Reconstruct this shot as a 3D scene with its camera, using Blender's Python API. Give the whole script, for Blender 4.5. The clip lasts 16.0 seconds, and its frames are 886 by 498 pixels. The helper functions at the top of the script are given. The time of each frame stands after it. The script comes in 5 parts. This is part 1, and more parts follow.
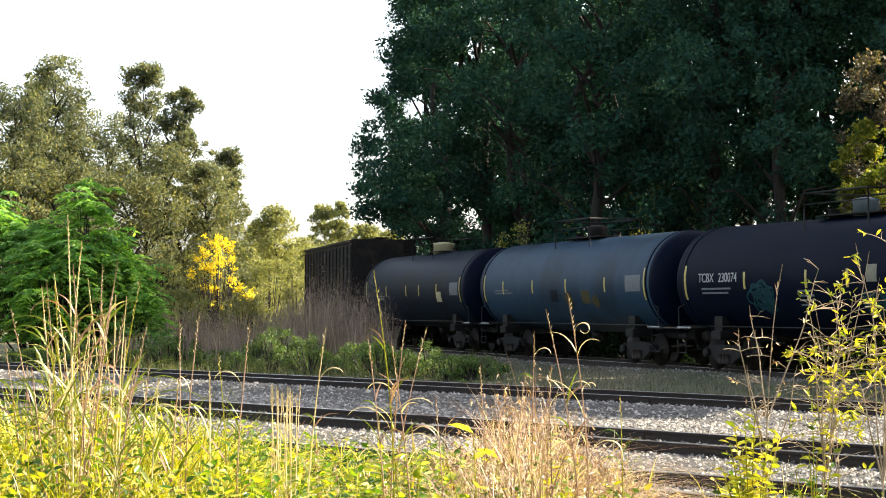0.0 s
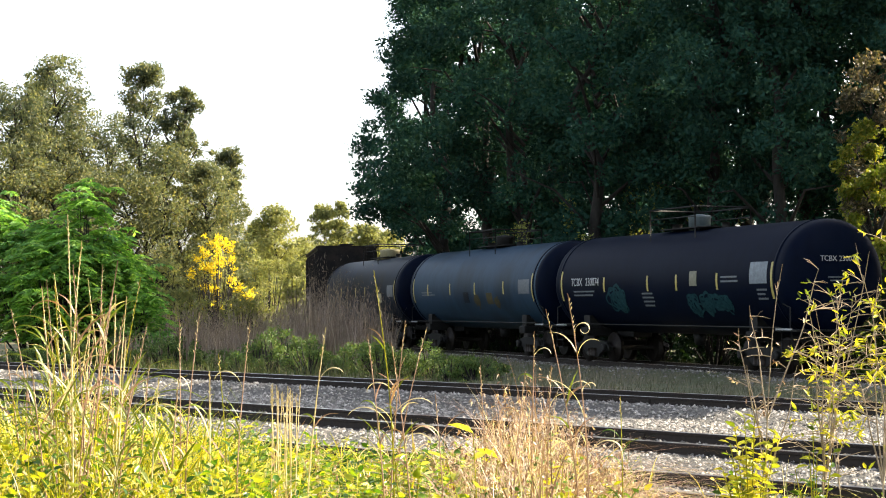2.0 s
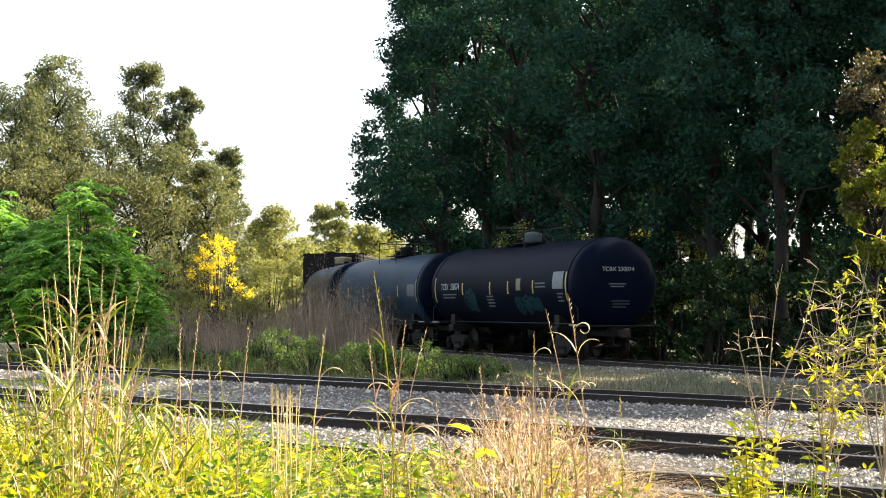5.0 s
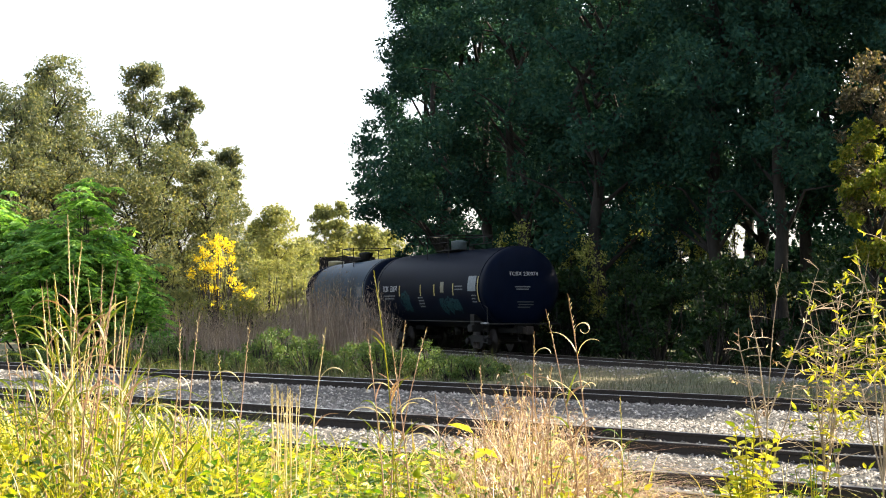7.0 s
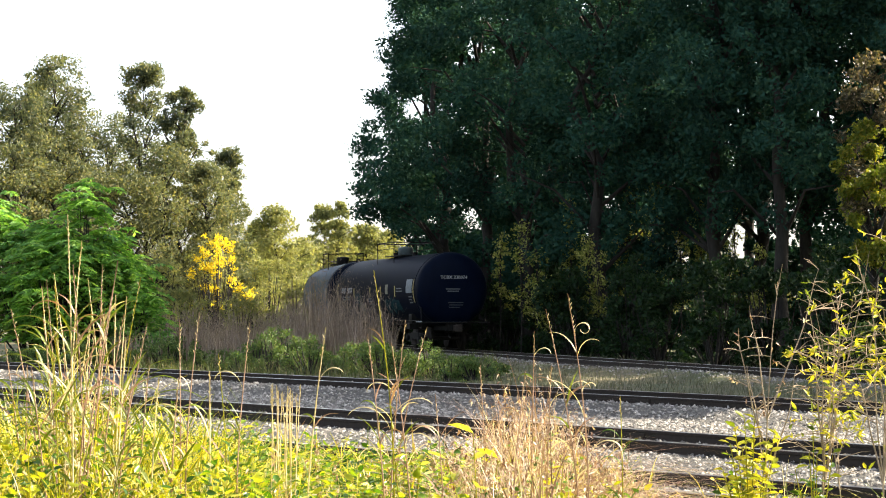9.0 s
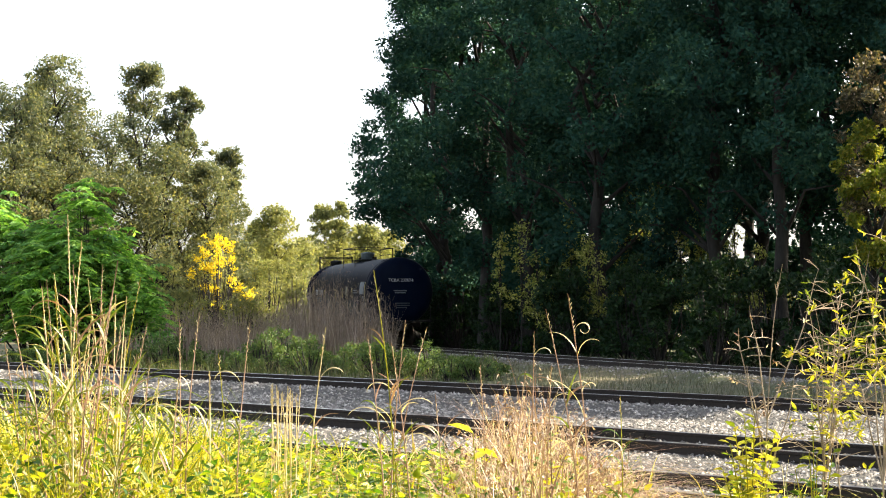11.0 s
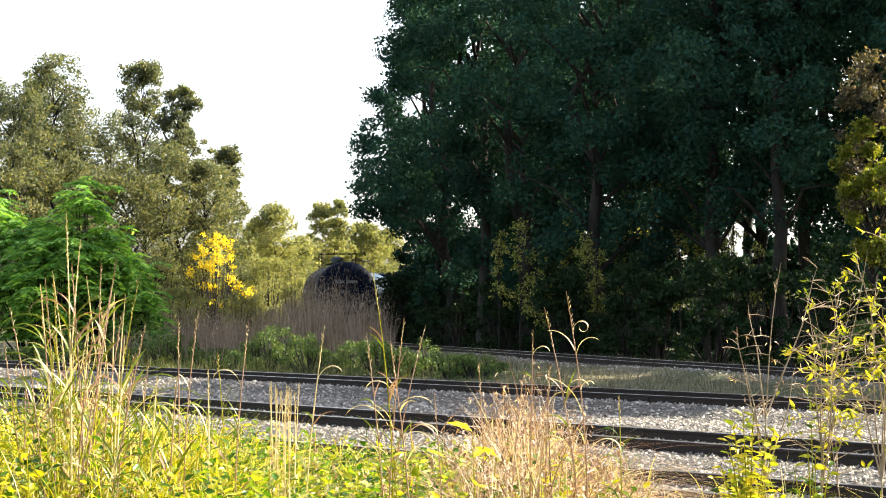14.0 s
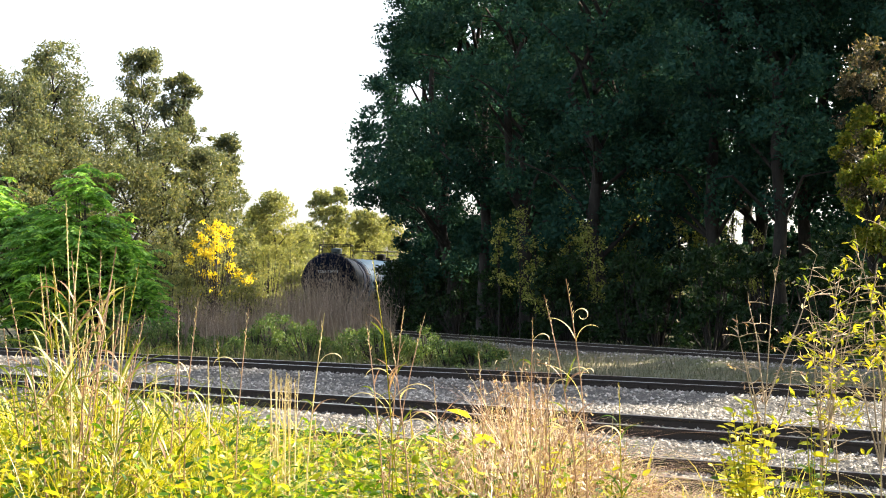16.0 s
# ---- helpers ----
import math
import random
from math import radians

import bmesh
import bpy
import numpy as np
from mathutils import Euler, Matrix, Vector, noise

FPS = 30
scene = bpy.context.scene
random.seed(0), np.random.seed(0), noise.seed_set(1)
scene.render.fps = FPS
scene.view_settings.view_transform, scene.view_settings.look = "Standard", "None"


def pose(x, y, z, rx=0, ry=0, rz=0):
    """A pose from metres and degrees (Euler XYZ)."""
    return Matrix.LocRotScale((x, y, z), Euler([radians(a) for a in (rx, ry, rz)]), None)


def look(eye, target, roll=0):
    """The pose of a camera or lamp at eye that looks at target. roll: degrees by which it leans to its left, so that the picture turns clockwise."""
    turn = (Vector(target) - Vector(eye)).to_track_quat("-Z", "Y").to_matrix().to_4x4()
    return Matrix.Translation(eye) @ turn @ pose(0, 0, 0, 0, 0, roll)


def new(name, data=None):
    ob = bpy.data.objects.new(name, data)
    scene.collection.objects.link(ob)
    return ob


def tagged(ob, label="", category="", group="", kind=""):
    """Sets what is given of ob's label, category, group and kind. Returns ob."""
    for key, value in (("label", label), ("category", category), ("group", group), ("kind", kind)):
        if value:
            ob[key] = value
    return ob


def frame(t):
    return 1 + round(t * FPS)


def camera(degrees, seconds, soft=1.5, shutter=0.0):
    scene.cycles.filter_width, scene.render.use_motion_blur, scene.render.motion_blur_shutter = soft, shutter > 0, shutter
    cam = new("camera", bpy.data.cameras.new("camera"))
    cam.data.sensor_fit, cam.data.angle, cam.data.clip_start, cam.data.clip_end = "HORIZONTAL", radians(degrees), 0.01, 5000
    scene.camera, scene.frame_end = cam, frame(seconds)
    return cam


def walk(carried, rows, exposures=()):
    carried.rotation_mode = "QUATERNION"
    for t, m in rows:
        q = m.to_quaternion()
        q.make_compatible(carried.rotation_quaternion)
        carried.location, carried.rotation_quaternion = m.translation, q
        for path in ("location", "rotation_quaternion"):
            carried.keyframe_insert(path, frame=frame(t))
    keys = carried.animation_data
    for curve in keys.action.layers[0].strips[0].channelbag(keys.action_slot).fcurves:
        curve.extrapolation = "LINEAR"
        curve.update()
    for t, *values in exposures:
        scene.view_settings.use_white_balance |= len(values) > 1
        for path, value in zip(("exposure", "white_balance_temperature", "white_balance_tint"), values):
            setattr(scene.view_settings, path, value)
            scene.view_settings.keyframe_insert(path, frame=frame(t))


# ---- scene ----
# camera: stands still on the bank, and dips a little at the end
EYE_Z = 2.013
F = 2903.5
UP = math.degrees(math.atan((546.9 - 441) / F))


def aim(dx, dy):
    """The camera's pose, turned so that the view shifts by that many thousandths of the lens."""
    return pose(0, 0, EYE_Z, 90 + UP + math.degrees(dy / F), 0, math.degrees(dx / F))


cam = camera(30.22, 16.0, soft=1.05)
walk(cam, [(0, aim(0, 0)), (13, aim(0, 0)), (13.5, aim(-1, -0.5)), (14, aim(-2.3, -3)), (14.5, aim(-0.5, -3.8)), (15, aim(-1, -7.3)),
           (15.5, aim(-2, -15.5)), (16, aim(-2.6, -25))], exposures=((0, 2.0), (16, 2.0)))

# world and sun: low sun from behind the trees
SUN_DIR = Vector((0.95, 0.3, 0)).normalized()
SUN_EL = radians(31)
world = bpy.data.worlds.new("sky")
scene.world = world
world.use_nodes = True
wn = world.node_tree
sky = wn.nodes.new("ShaderNodeTexSky")
sky.sky_type, sky.sun_disc = "NISHITA", False
sky.sun_elevation, sky.sun_rotation = SUN_EL, math.atan2(SUN_DIR.x, SUN_DIR.y)
sky.dust_density, sky.air_density = 3.0, 1.0
bg = wn.nodes["Background"]
bg.inputs["Strength"].default_value = 0.115
pale = wn.nodes.new("ShaderNodeHueSaturation")
pale.inputs["Saturation"].default_value = 0.5
wn.links.new(sky.outputs["Color"], pale.inputs["Color"])
wn.links.new(pale.outputs["Color"], bg.inputs["Color"])
sun = new("sun", bpy.data.lights.new("sun", "SUN"))
sun.data.energy, sun.data.angle, sun.data.color = 5.0, radians(0.6), (1.0, 0.87, 0.66)
to_sun = Vector((SUN_DIR.x * math.cos(SUN_EL), SUN_DIR.y * math.cos(SUN_EL), math.sin(SUN_EL)))
sun.matrix_world = look(to_sun * 60, (0, 0, 0))


# ---- materials
def nodes_of(name):
    m = bpy.data.materials.new(name)
    m.use_nodes = True
    return m, m.node_tree, m.node_tree.nodes["Principled BSDF"]


def ramp(nt, fac, stops):
    r = nt.nodes.new("ShaderNodeValToRGB")
    while len(r.color_ramp.elements) < len(stops):
        r.color_ramp.elements.new(0.5)
    for e, (p, c) in zip(r.color_ramp.elements, stops):
        e.position, e.color = p, (*c, 1)
    nt.links.new(fac, r.inputs[0])
    return r.outputs[0]


def noise_of(nt, scale, detail=4.0, rough=0.6, stretch=(1, 1, 1)):
    tc = nt.nodes.new("ShaderNodeTexCoord")
    mp = nt.nodes.new("ShaderNodeMapping")
    mp.inputs["Scale"].default_value = stretch
    n = nt.nodes.new("ShaderNodeTexNoise")
    n.inputs["Scale"].default_value, n.inputs["Detail"].default_value, n.inputs["Roughness"].default_value = scale, detail, rough
    nt.links.new(tc.outputs["Object"], mp.inputs["Vector"])
    nt.links.new(mp.outputs["Vector"], n.inputs["Vector"])
    return n.outputs["Fac"]


def mix(nt, fac, a, b, mode="MIX"):
    m = nt.nodes.new("ShaderNodeMix")
    m.data_type, m.blend_type = "RGBA", mode
    for sock, v in ((m.inputs[0], fac), (m.inputs[6], a), (m.inputs[7], b)):
        if isinstance(v, (int, float)):
            sock.default_value = v
        elif isinstance(v, tuple):
            sock.default_value = (*v, 1)
        else:
            nt.links.new(v, sock)
    return m.outputs[2]


def bumped(nt, bsdf, fac, strength, distance=0.02):
    b = nt.nodes.new("ShaderNodeBump")
    b.inputs["Strength"].default_value, b.inputs["Distance"].default_value = strength, distance
    nt.links.new(fac, b.inputs["Height"])
    nt.links.new(b.outputs["Normal"], bsdf.inputs["Normal"])


def surface(name, low, high, scale, rough=0.8, metal=0.0, stain=None, stain_scale=0.6, bump=0.3, stretch=(1, 1, 1), spec=0.5):
    m, nt, bsdf = nodes_of(name)
    fine = noise_of(nt, scale, 5, 0.65, stretch)
    col = ramp(nt, fine, [(0.3, low), (0.7, high)])
    if stain:
        big = noise_of(nt, stain_scale, 4, 0.7, stretch)
        mask = ramp(nt, big, [(0.48, (0, 0, 0)), (0.66, (1, 1, 1))])
        col = mix(nt, mask, col, stain)
    nt.links.new(col, bsdf.inputs["Base Color"])
    bsdf.inputs["Roughness"].default_value, bsdf.inputs["Metallic"].default_value = rough, metal
    bsdf.inputs["Specular IOR Level"].default_value = spec
    if bump:
        bumped(nt, bsdf, fine, bump)
    return m


def leafy(name, stops, glow=0.45, rough=0.55, patch=None, patch_scale=0.35, spec=0.3):
    """Leaves: a colour for each leaf, patches over the plant (painted shade in oak, olive), and light that comes
    through.
    """
    m, nt, bsdf = nodes_of(name)
    geo = nt.nodes.new("ShaderNodeNewGeometry")
    col = ramp(nt, geo.outputs["Random Per Island"], stops)
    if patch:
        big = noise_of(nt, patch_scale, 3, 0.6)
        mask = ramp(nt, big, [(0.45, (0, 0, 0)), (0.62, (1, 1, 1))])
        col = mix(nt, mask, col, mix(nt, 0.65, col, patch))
    nt.links.new(col, bsdf.inputs["Base Color"])
    bsdf.inputs["Roughness"].default_value, bsdf.inputs["Specular IOR Level"].default_value = rough, spec
    tr = nt.nodes.new("ShaderNodeBsdfTranslucent")
    warm = mix(nt, 1.0, col, (1.25, 1.2, 0.55), "MULTIPLY")
    nt.links.new(warm, tr.inputs["Color"])
    sh = nt.nodes.new("ShaderNodeMixShader")
    sh.inputs[0].default_value = glow
    nt.links.new(bsdf.outputs[0], sh.inputs[1])
    nt.links.new(tr.outputs[0], sh.inputs[2])
    nt.links.new(sh.outputs[0], nt.nodes["Material Output"].inputs["Surface"])
    return m


M = {}
M["rust"] = surface("rusted_steel", (0.01, 0.007, 0.0055), (0.032, 0.021, 0.015), 14, 0.75, 0.2, bump=0.3)
M["railhead"] = surface("worn_steel", (0.3, 0.28, 0.26), (0.55, 0.53, 0.5), 30, 0.3, 0.9, stain=(0.16, 0.1, 0.07), stain_scale=1.2, bump=0.05)
M["tie"] = surface("weathered_timber", (0.05, 0.04, 0.03), (0.16, 0.13, 0.1), 8, 0.95, bump=0.6, stretch=(1, 6, 6))
# blue in this black stands for sky reflected in the paint
M["black_tank"] = surface("sky_tinted_black_paint", (0.0005, 0.0024, 0.0095), (0.001, 0.0038, 0.014), 5, 0.5, spec=0.05, stain=(0.0016, 0.0046, 0.014), stain_scale=0.5, bump=0.04, stretch=(1, 1, 0.35))
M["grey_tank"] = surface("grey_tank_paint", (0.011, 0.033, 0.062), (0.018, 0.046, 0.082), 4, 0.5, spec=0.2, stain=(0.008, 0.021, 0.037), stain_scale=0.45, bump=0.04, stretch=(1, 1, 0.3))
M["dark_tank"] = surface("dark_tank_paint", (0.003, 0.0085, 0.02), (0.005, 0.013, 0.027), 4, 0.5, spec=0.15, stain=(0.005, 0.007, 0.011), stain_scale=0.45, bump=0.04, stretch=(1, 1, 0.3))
M["steel"] = surface("dark_steel", (0.002, 0.002, 0.002), (0.008, 0.0072, 0.0065), 9, 0.7, 0.3, bump=0.25)
M["wheel"] = surface("wheel_steel", (0.008, 0.006, 0.005), (0.03, 0.024, 0.02), 9, 0.6, 0.6, bump=0.15)
M["yellow"] = surface("yellow_reflective", (0.33, 0.26, 0.06), (0.46, 0.38, 0.12), 12, 0.4, bump=0.02)
M["white"] = surface("white_marking", (0.3, 0.31, 0.32), (0.46, 0.47, 0.48), 20, 0.5, bump=0.02)
M["dull_white"] = surface("dulled_marking", (0.07, 0.08, 0.09), (0.14, 0.155, 0.17), 20, 0.6, bump=0.02)
M["teal"] = surface("teal_spray", (0.004, 0.024, 0.03), (0.014, 0.055, 0.066), 8, 0.6, bump=0.0, spec=0.1)
M["cream"] = surface("cream_paint", (0.3, 0.27, 0.15), (0.42, 0.38, 0.24), 6, 0.5, bump=0.05)
M["faint"] = surface("faint_marking", (0.015, 0.019, 0.026), (0.03, 0.036, 0.045), 20, 0.6, bump=0.0)
M["rough_grass"] = leafy("rough_grass", [(0, (0.04, 0.065, 0.022)), (0.7, (0.09, 0.11, 0.04)), (1, (0.2, 0.17, 0.09))], 0.35)
M["pale_grey"] = surface("pale_grey_paint", (0.05, 0.07, 0.08), (0.09, 0.12, 0.13), 8, 0.5, bump=0.05)
M["panel_white"] = surface("panel_white", (0.1, 0.12, 0.14), (0.2, 0.23, 0.26), 7, 0.5, bump=0.02)
M["clover"] = leafy("clover_leaf", [(0, (0.02, 0.065, 0.004)), (0.4, (0.085, 0.19, 0.007)), (0.8, (0.34, 0.4, 0.012)), (0.96, (0.54, 0.52, 0.03)), (1, (0.7, 0.68, 0.38))], 0.45, 0.32, spec=0.5)
M["dim_cream"] = surface("dim_cream_label", (0.12, 0.115, 0.08), (0.2, 0.19, 0.13), 9, 0.5, bump=0.02)
M["amber"] = surface("amber_label", (0.05, 0.042, 0.022), (0.085, 0.07, 0.03), 6, 0.6, bump=0.02, spec=0.15)
M["lime"] = leafy("lime_leaf", [(0, (0.12, 0.18, 0.015)), (0.5, (0.42, 0.42, 0.03)), (1, (0.72, 0.6, 0.06))], 0.4, 0.45)
M["hopper"] = surface("hopper_paint", (0.006, 0.0055, 0.006), (0.016, 0.014, 0.014), 5, 0.7, spec=0.2, stain=(0.03, 0.022, 0.018), stain_scale=0.7, bump=0.1)
# darker than real bark: shade of the wood put into its colour
M["bark"] = surface("bark", (0.008, 0.0068, 0.006), (0.03, 0.026, 0.022), 6, 0.95, bump=0.8, stretch=(1, 1, 0.3))
M["twig"] = surface("twig", (0.2, 0.15, 0.1), (0.4, 0.32, 0.22), 12, 0.85, bump=0.2)
# near-black patches paint shaded masses between lit clumps of the crown
M["oak"] = leafy("shaded_oak_leaf", [(0, (0.018, 0.056, 0.045)), (0.6, (0.028, 0.078, 0.058)), (1, (0.048, 0.098, 0.06))], 0.22, 0.85, (0.005, 0.011, 0.01), 0.11, 0.06)
# blue-dark patches put the crown's shadows into the leaf colour
M["olive"] = leafy("olive_leaf", [(0, (0.09, 0.11, 0.065)), (0.55, (0.125, 0.145, 0.082)), (0.85, (0.19, 0.19, 0.095)), (1, (0.29, 0.265, 0.125))], 0.42, 0.75, (0.042, 0.064, 0.064), 0.16, 0.12)
M["golden"] = leafy("golden_leaf", [(0, (0.17, 0.19, 0.085)), (0.6, (0.23, 0.24, 0.1)), (1, (0.34, 0.32, 0.14))], 0.45, 0.75, (0.11, 0.135, 0.07), 0.2, 0.12)
M["yellow_leaf"] = leafy("yellow_leaf", [(0, (0.55, 0.42, 0.02)), (0.7, (0.8, 0.64, 0.04)), (1, (0.5, 0.48, 0.06))], 0.5)
M["frond"] = leafy("bright_green_leaf", [(0, (0.08, 0.2, 0.04)), (0.6, (0.19, 0.4, 0.075)), (1, (0.36, 0.56, 0.13))], 0.55, patch=(0.09, 0.22, 0.08), patch_scale=0.5)
# leaf colour darkened to carry the shade under trees and behind the cars
M["painted_shade_shrub"] = leafy("painted_shade_shrub_leaf", [(0, (0.007, 0.021, 0.009)), (0.7, (0.015, 0.038, 0.013)), (1, (0.034, 0.055, 0.017))], 0.25, spec=0.15)
# paled leaf colour stands in for sunlight that doesn't reach between the trunks
M["creeper"] = leafy("sun_dab_leaf", [(0, (0.12, 0.16, 0.04)), (0.6, (0.28, 0.31, 0.08)), (1, (0.5, 0.48, 0.2))], 0.45, 0.7)
M["vine"] = leafy("vine_leaf", [(0, (0.08, 0.12, 0.015)), (0.6, (0.16, 0.2, 0.025)), (1, (0.3, 0.27, 0.04))], 0.45)
M["russet"] = leafy("russet_leaf", [(0, (0.045, 0.05, 0.03)), (0.7, (0.09, 0.08, 0.055)), (1, (0.26, 0.2, 0.13))], 0.35)
M["shrub"] = leafy("shrub_leaf", [(0, (0.05, 0.1, 0.03)), (0.7, (0.1, 0.16, 0.048)), (1, (0.19, 0.24, 0.08))], 0.4)
M["weed"] = leafy("weed_leaf", [(0, (0.02, 0.06, 0.004)), (0.4, (0.08, 0.17, 0.006)), (0.75, (0.4, 0.42, 0.012)), (1, (0.68, 0.6, 0.05))], 0.45, 0.34, spec=0.5)
M["blade"] = leafy("grass_blade", [(0, (0.035, 0.07, 0.004)), (0.35, (0.13, 0.17, 0.008)), (0.65, (0.46, 0.42, 0.015)), (0.9, (0.62, 0.5, 0.06)), (1, (0.74, 0.66, 0.36))], 0.42, 0.4, spec=0.4)
M["straw"] = leafy("dry_straw", [(0, (0.1, 0.045, 0.025)), (0.3, (0.25, 0.145, 0.095)), (0.65, (0.43, 0.3, 0.225)), (0.88, (0.6, 0.49, 0.39)), (1, (0.8, 0.74, 0.64))], 0.3, 0.5, spec=0.4)
M["pale_straw"] = leafy("pale_straw", [(0, (0.5, 0.42, 0.25)), (1, (0.72, 0.64, 0.45))], 0.4, 0.6)
M["plume"] = leafy("dry_cane_grass", [(0, (0.13, 0.1, 0.085)), (0.6, (0.22, 0.17, 0.15)), (1, (0.38, 0.31, 0.27))], 0.25, 0.7)
M["short_grass"] = leafy("short_dry_grass", [(0, (0.075, 0.085, 0.06)), (0.6, (0.13, 0.135, 0.095)), (1, (0.21, 0.2, 0.15))], 0.3, 0.7)


# ---- building blocks
def part(name, bm, material, parent=None, label=""):
    me = bpy.data.meshes.new(name)
    bm.to_mesh(me)
    bm.free()
    me.materials.append(material)
    ob = new(name, me)
    if parent:
        ob.parent = parent
    if label:
        ob["label"] = label
    return ob


def box(bm, x0, x1, y0, y1, z0, z1, bevel=0.0):
    r = bmesh.ops.create_cube(bm, size=1, matrix=Matrix.LocRotScale(((x0 + x1) / 2, (y0 + y1) / 2, (z0 + z1) / 2), None, (x1 - x0, y1 - y0, z1 - z0)))
    if bevel:
        edges = {e for v in r["verts"] for e in v.link_edges}
        bmesh.ops.bevel(bm, geom=list(edges), offset=bevel, segments=2, profile=0.5, affect="EDGES")
    return bm


def boxed(*a, **k):
    return box(bmesh.new(), *a, **k)


def tube(bm, path, radii, sides=6, closed=True):
    """A tube along a path, with a radius at each point."""
    pts = [Vector(p) for p in path]
    rings = []
    for i, p in enumerate(pts):
        d = (pts[min(i + 1, len(pts) - 1)] - pts[max(i - 1, 0)]).normalized()
        a = d.cross(Vector((0.3, 1, 0.2) if abs(d.z) > 0.8 else (0, 0, 1))).normalized()
        b = d.cross(a)
        r = radii[i] if hasattr(radii, "__len__") else radii
        rings.append([bm.verts.new(p + (a * math.cos(q) + b * math.sin(q)) * r) for q in (2 * math.pi * j / sides for j in range(sides))])
    for u, v in zip(rings, rings[1:]):
        for j in range(sides):
            f = bm.faces.new((u[j], u[(j + 1) % sides], v[(j + 1) % sides], v[j]))
            f.smooth = True
    if closed:
        bm.faces.new(rings[0])
        bm.faces.new(rings[-1][::-1])
    return bm


def lathe(bm, profile, sides=48, axis="x"):
    """A turned body: profile rows of (along, radius)."""
    rings = []
    for u, r in profile:
        ring = []
        for j in range(sides):
            q = 2 * math.pi * j / sides
            c, s = r * math.cos(q), r * math.sin(q)
            ring.append(bm.verts.new({"x": (u, c, s), "y": (c, u, s), "z": (c, s, u)}[axis]))
        rings.append(ring)
    for a, b in zip(rings, rings[1:]):
        for j in range(sides):
            f = bm.faces.new((a[j], a[(j + 1) % sides], b[(j + 1) % sides], b[j]))
            f.smooth = True
    bm.faces.new(rings[0])
    bm.faces.new(rings[-1])
    bmesh.ops.recalc_face_normals(bm, faces=bm.faces[:])
    return bm


def raw_mesh(name, verts, faces, material, parent=None, smooth=False):
    """A mesh from arrays: verts n x 3, faces m x k."""
    me = bpy.data.meshes.new(name)
    n, (m, k) = len(verts), faces.shape
    me.vertices.add(n)
    me.vertices.foreach_set("co", np.asarray(verts, dtype=np.float32).ravel())
    me.loops.add(m * k)
    me.loops.foreach_set("vertex_index", faces.astype(np.int32).ravel())
    me.polygons.add(m)
    me.polygons.foreach_set("loop_start", np.arange(0, m * k, k, dtype=np.int32))
    me.polygons.foreach_set("loop_total", np.full(m, k, dtype=np.int32))
    if smooth:
        me.polygons.foreach_set("use_smooth", np.ones(m, dtype=bool))
    me.update(calc_edges=True)
    me.materials.append(material)
    ob = new(name, me)
    if parent:
        ob.parent = parent
    return ob


def unit(v):
    return v / np.maximum(np.linalg.norm(v, axis=-1, keepdims=True), 1e-9)


def leaf_arrays(rng, centres, size, aspect=0.5, droop=0.0):
    """A pointed, slightly folded leaf at each centre."""
    n = len(centres)
    size = np.broadcast_to(size, (n,)) * rng.uniform(0.65, 1.3, n)
    d = rng.normal(size=(n, 3))
    d[:, 2] -= droop
    d = unit(d)
    s = unit(np.cross(d, rng.normal(size=(n, 3))))
    up = np.cross(s, d)
    L, W = size[:, None] / 2, size[:, None] * aspect / 2
    v = np.stack([centres - d * L, centres + s * W + up * W * 0.35 - d * L * 0.1, centres + d * L, centres - s * W + up * W * 0.35 - d * L * 0.1], 1)
    return v.reshape(-1, 3), np.arange(4 * n).reshape(n, 4)


def leaves(name, rng, centres, size, material, parent=None, aspect=0.5, droop=0.0):
    v, f = leaf_arrays(rng, np.asarray(centres), size, aspect, droop)
    return raw_mesh(name, v, f, material, parent)


def clump_points(rng, blobs, n, shell=0.55):
    """Points through round clumps (x, y, z, radius), denser toward their outside."""
    blobs = np.asarray(blobs, float)
    w = blobs[:, 3] ** 2
    k = rng.choice(len(blobs), n, p=w / w.sum())
    r = blobs[k, 3] * (shell + (1 - shell) * rng.random(n) ** 0.7) * (0.75 + 0.3 * np.abs(rng.normal(size=n)))
    return blobs[k, :3] + unit(rng.normal(size=(n, 3))) * r[:, None] * np.array([1, 1, 0.8])


def blade_arrays(rng, base, height, lean, width, segs=4, curl=1.0, turn=None):
    """Bending grass blades: base n x 3, the rest per blade."""
    n = len(base)
    height, lean, width = (np.broadcast_to(a, (n,)) for a in (height, lean, width))
    q = rng.uniform(0, 2 * np.pi, n) if turn is None else turn
    out = np.stack([np.cos(q), np.sin(q), np.zeros(n)], 1)
    q2 = q + np.pi / 2 + rng.normal(size=n) * 0.6
    side = np.stack([np.cos(q2), np.sin(q2), np.zeros(n)], 1)
    rows = []
    for i in range(segs + 1):
        t = i / segs
        p = base + out * (lean * height * t ** 2)[:, None]
        p = p + np.array([0, 0, 1]) * (height * (t - 0.35 * curl * lean * t ** 3))[:, None]
        w = (width * (1 - t ** 1.6) * 0.5 + 0.0006)[:, None]
        rows += [p - side * w, p + side * w]
    v = np.stack(rows, 1)
    m = 2 * (segs + 1)
    f = np.concatenate([np.array([[2 * i, 2 * i + 1, 2 * i + 3, 2 * i + 2]]) for i in range(segs)])
    f = (np.arange(n)[:, None, None] * m + f[None]).reshape(-1, 4)
    return v.reshape(-1, 3), f


def blades(name, rng, base, height, lean, width, material, parent=None, segs=4, curl=1.0, turn=None):
    v, f = blade_arrays(rng, np.asarray(base), height, lean, width, segs, curl, turn)
    return raw_mesh(name, v, f, material, parent)


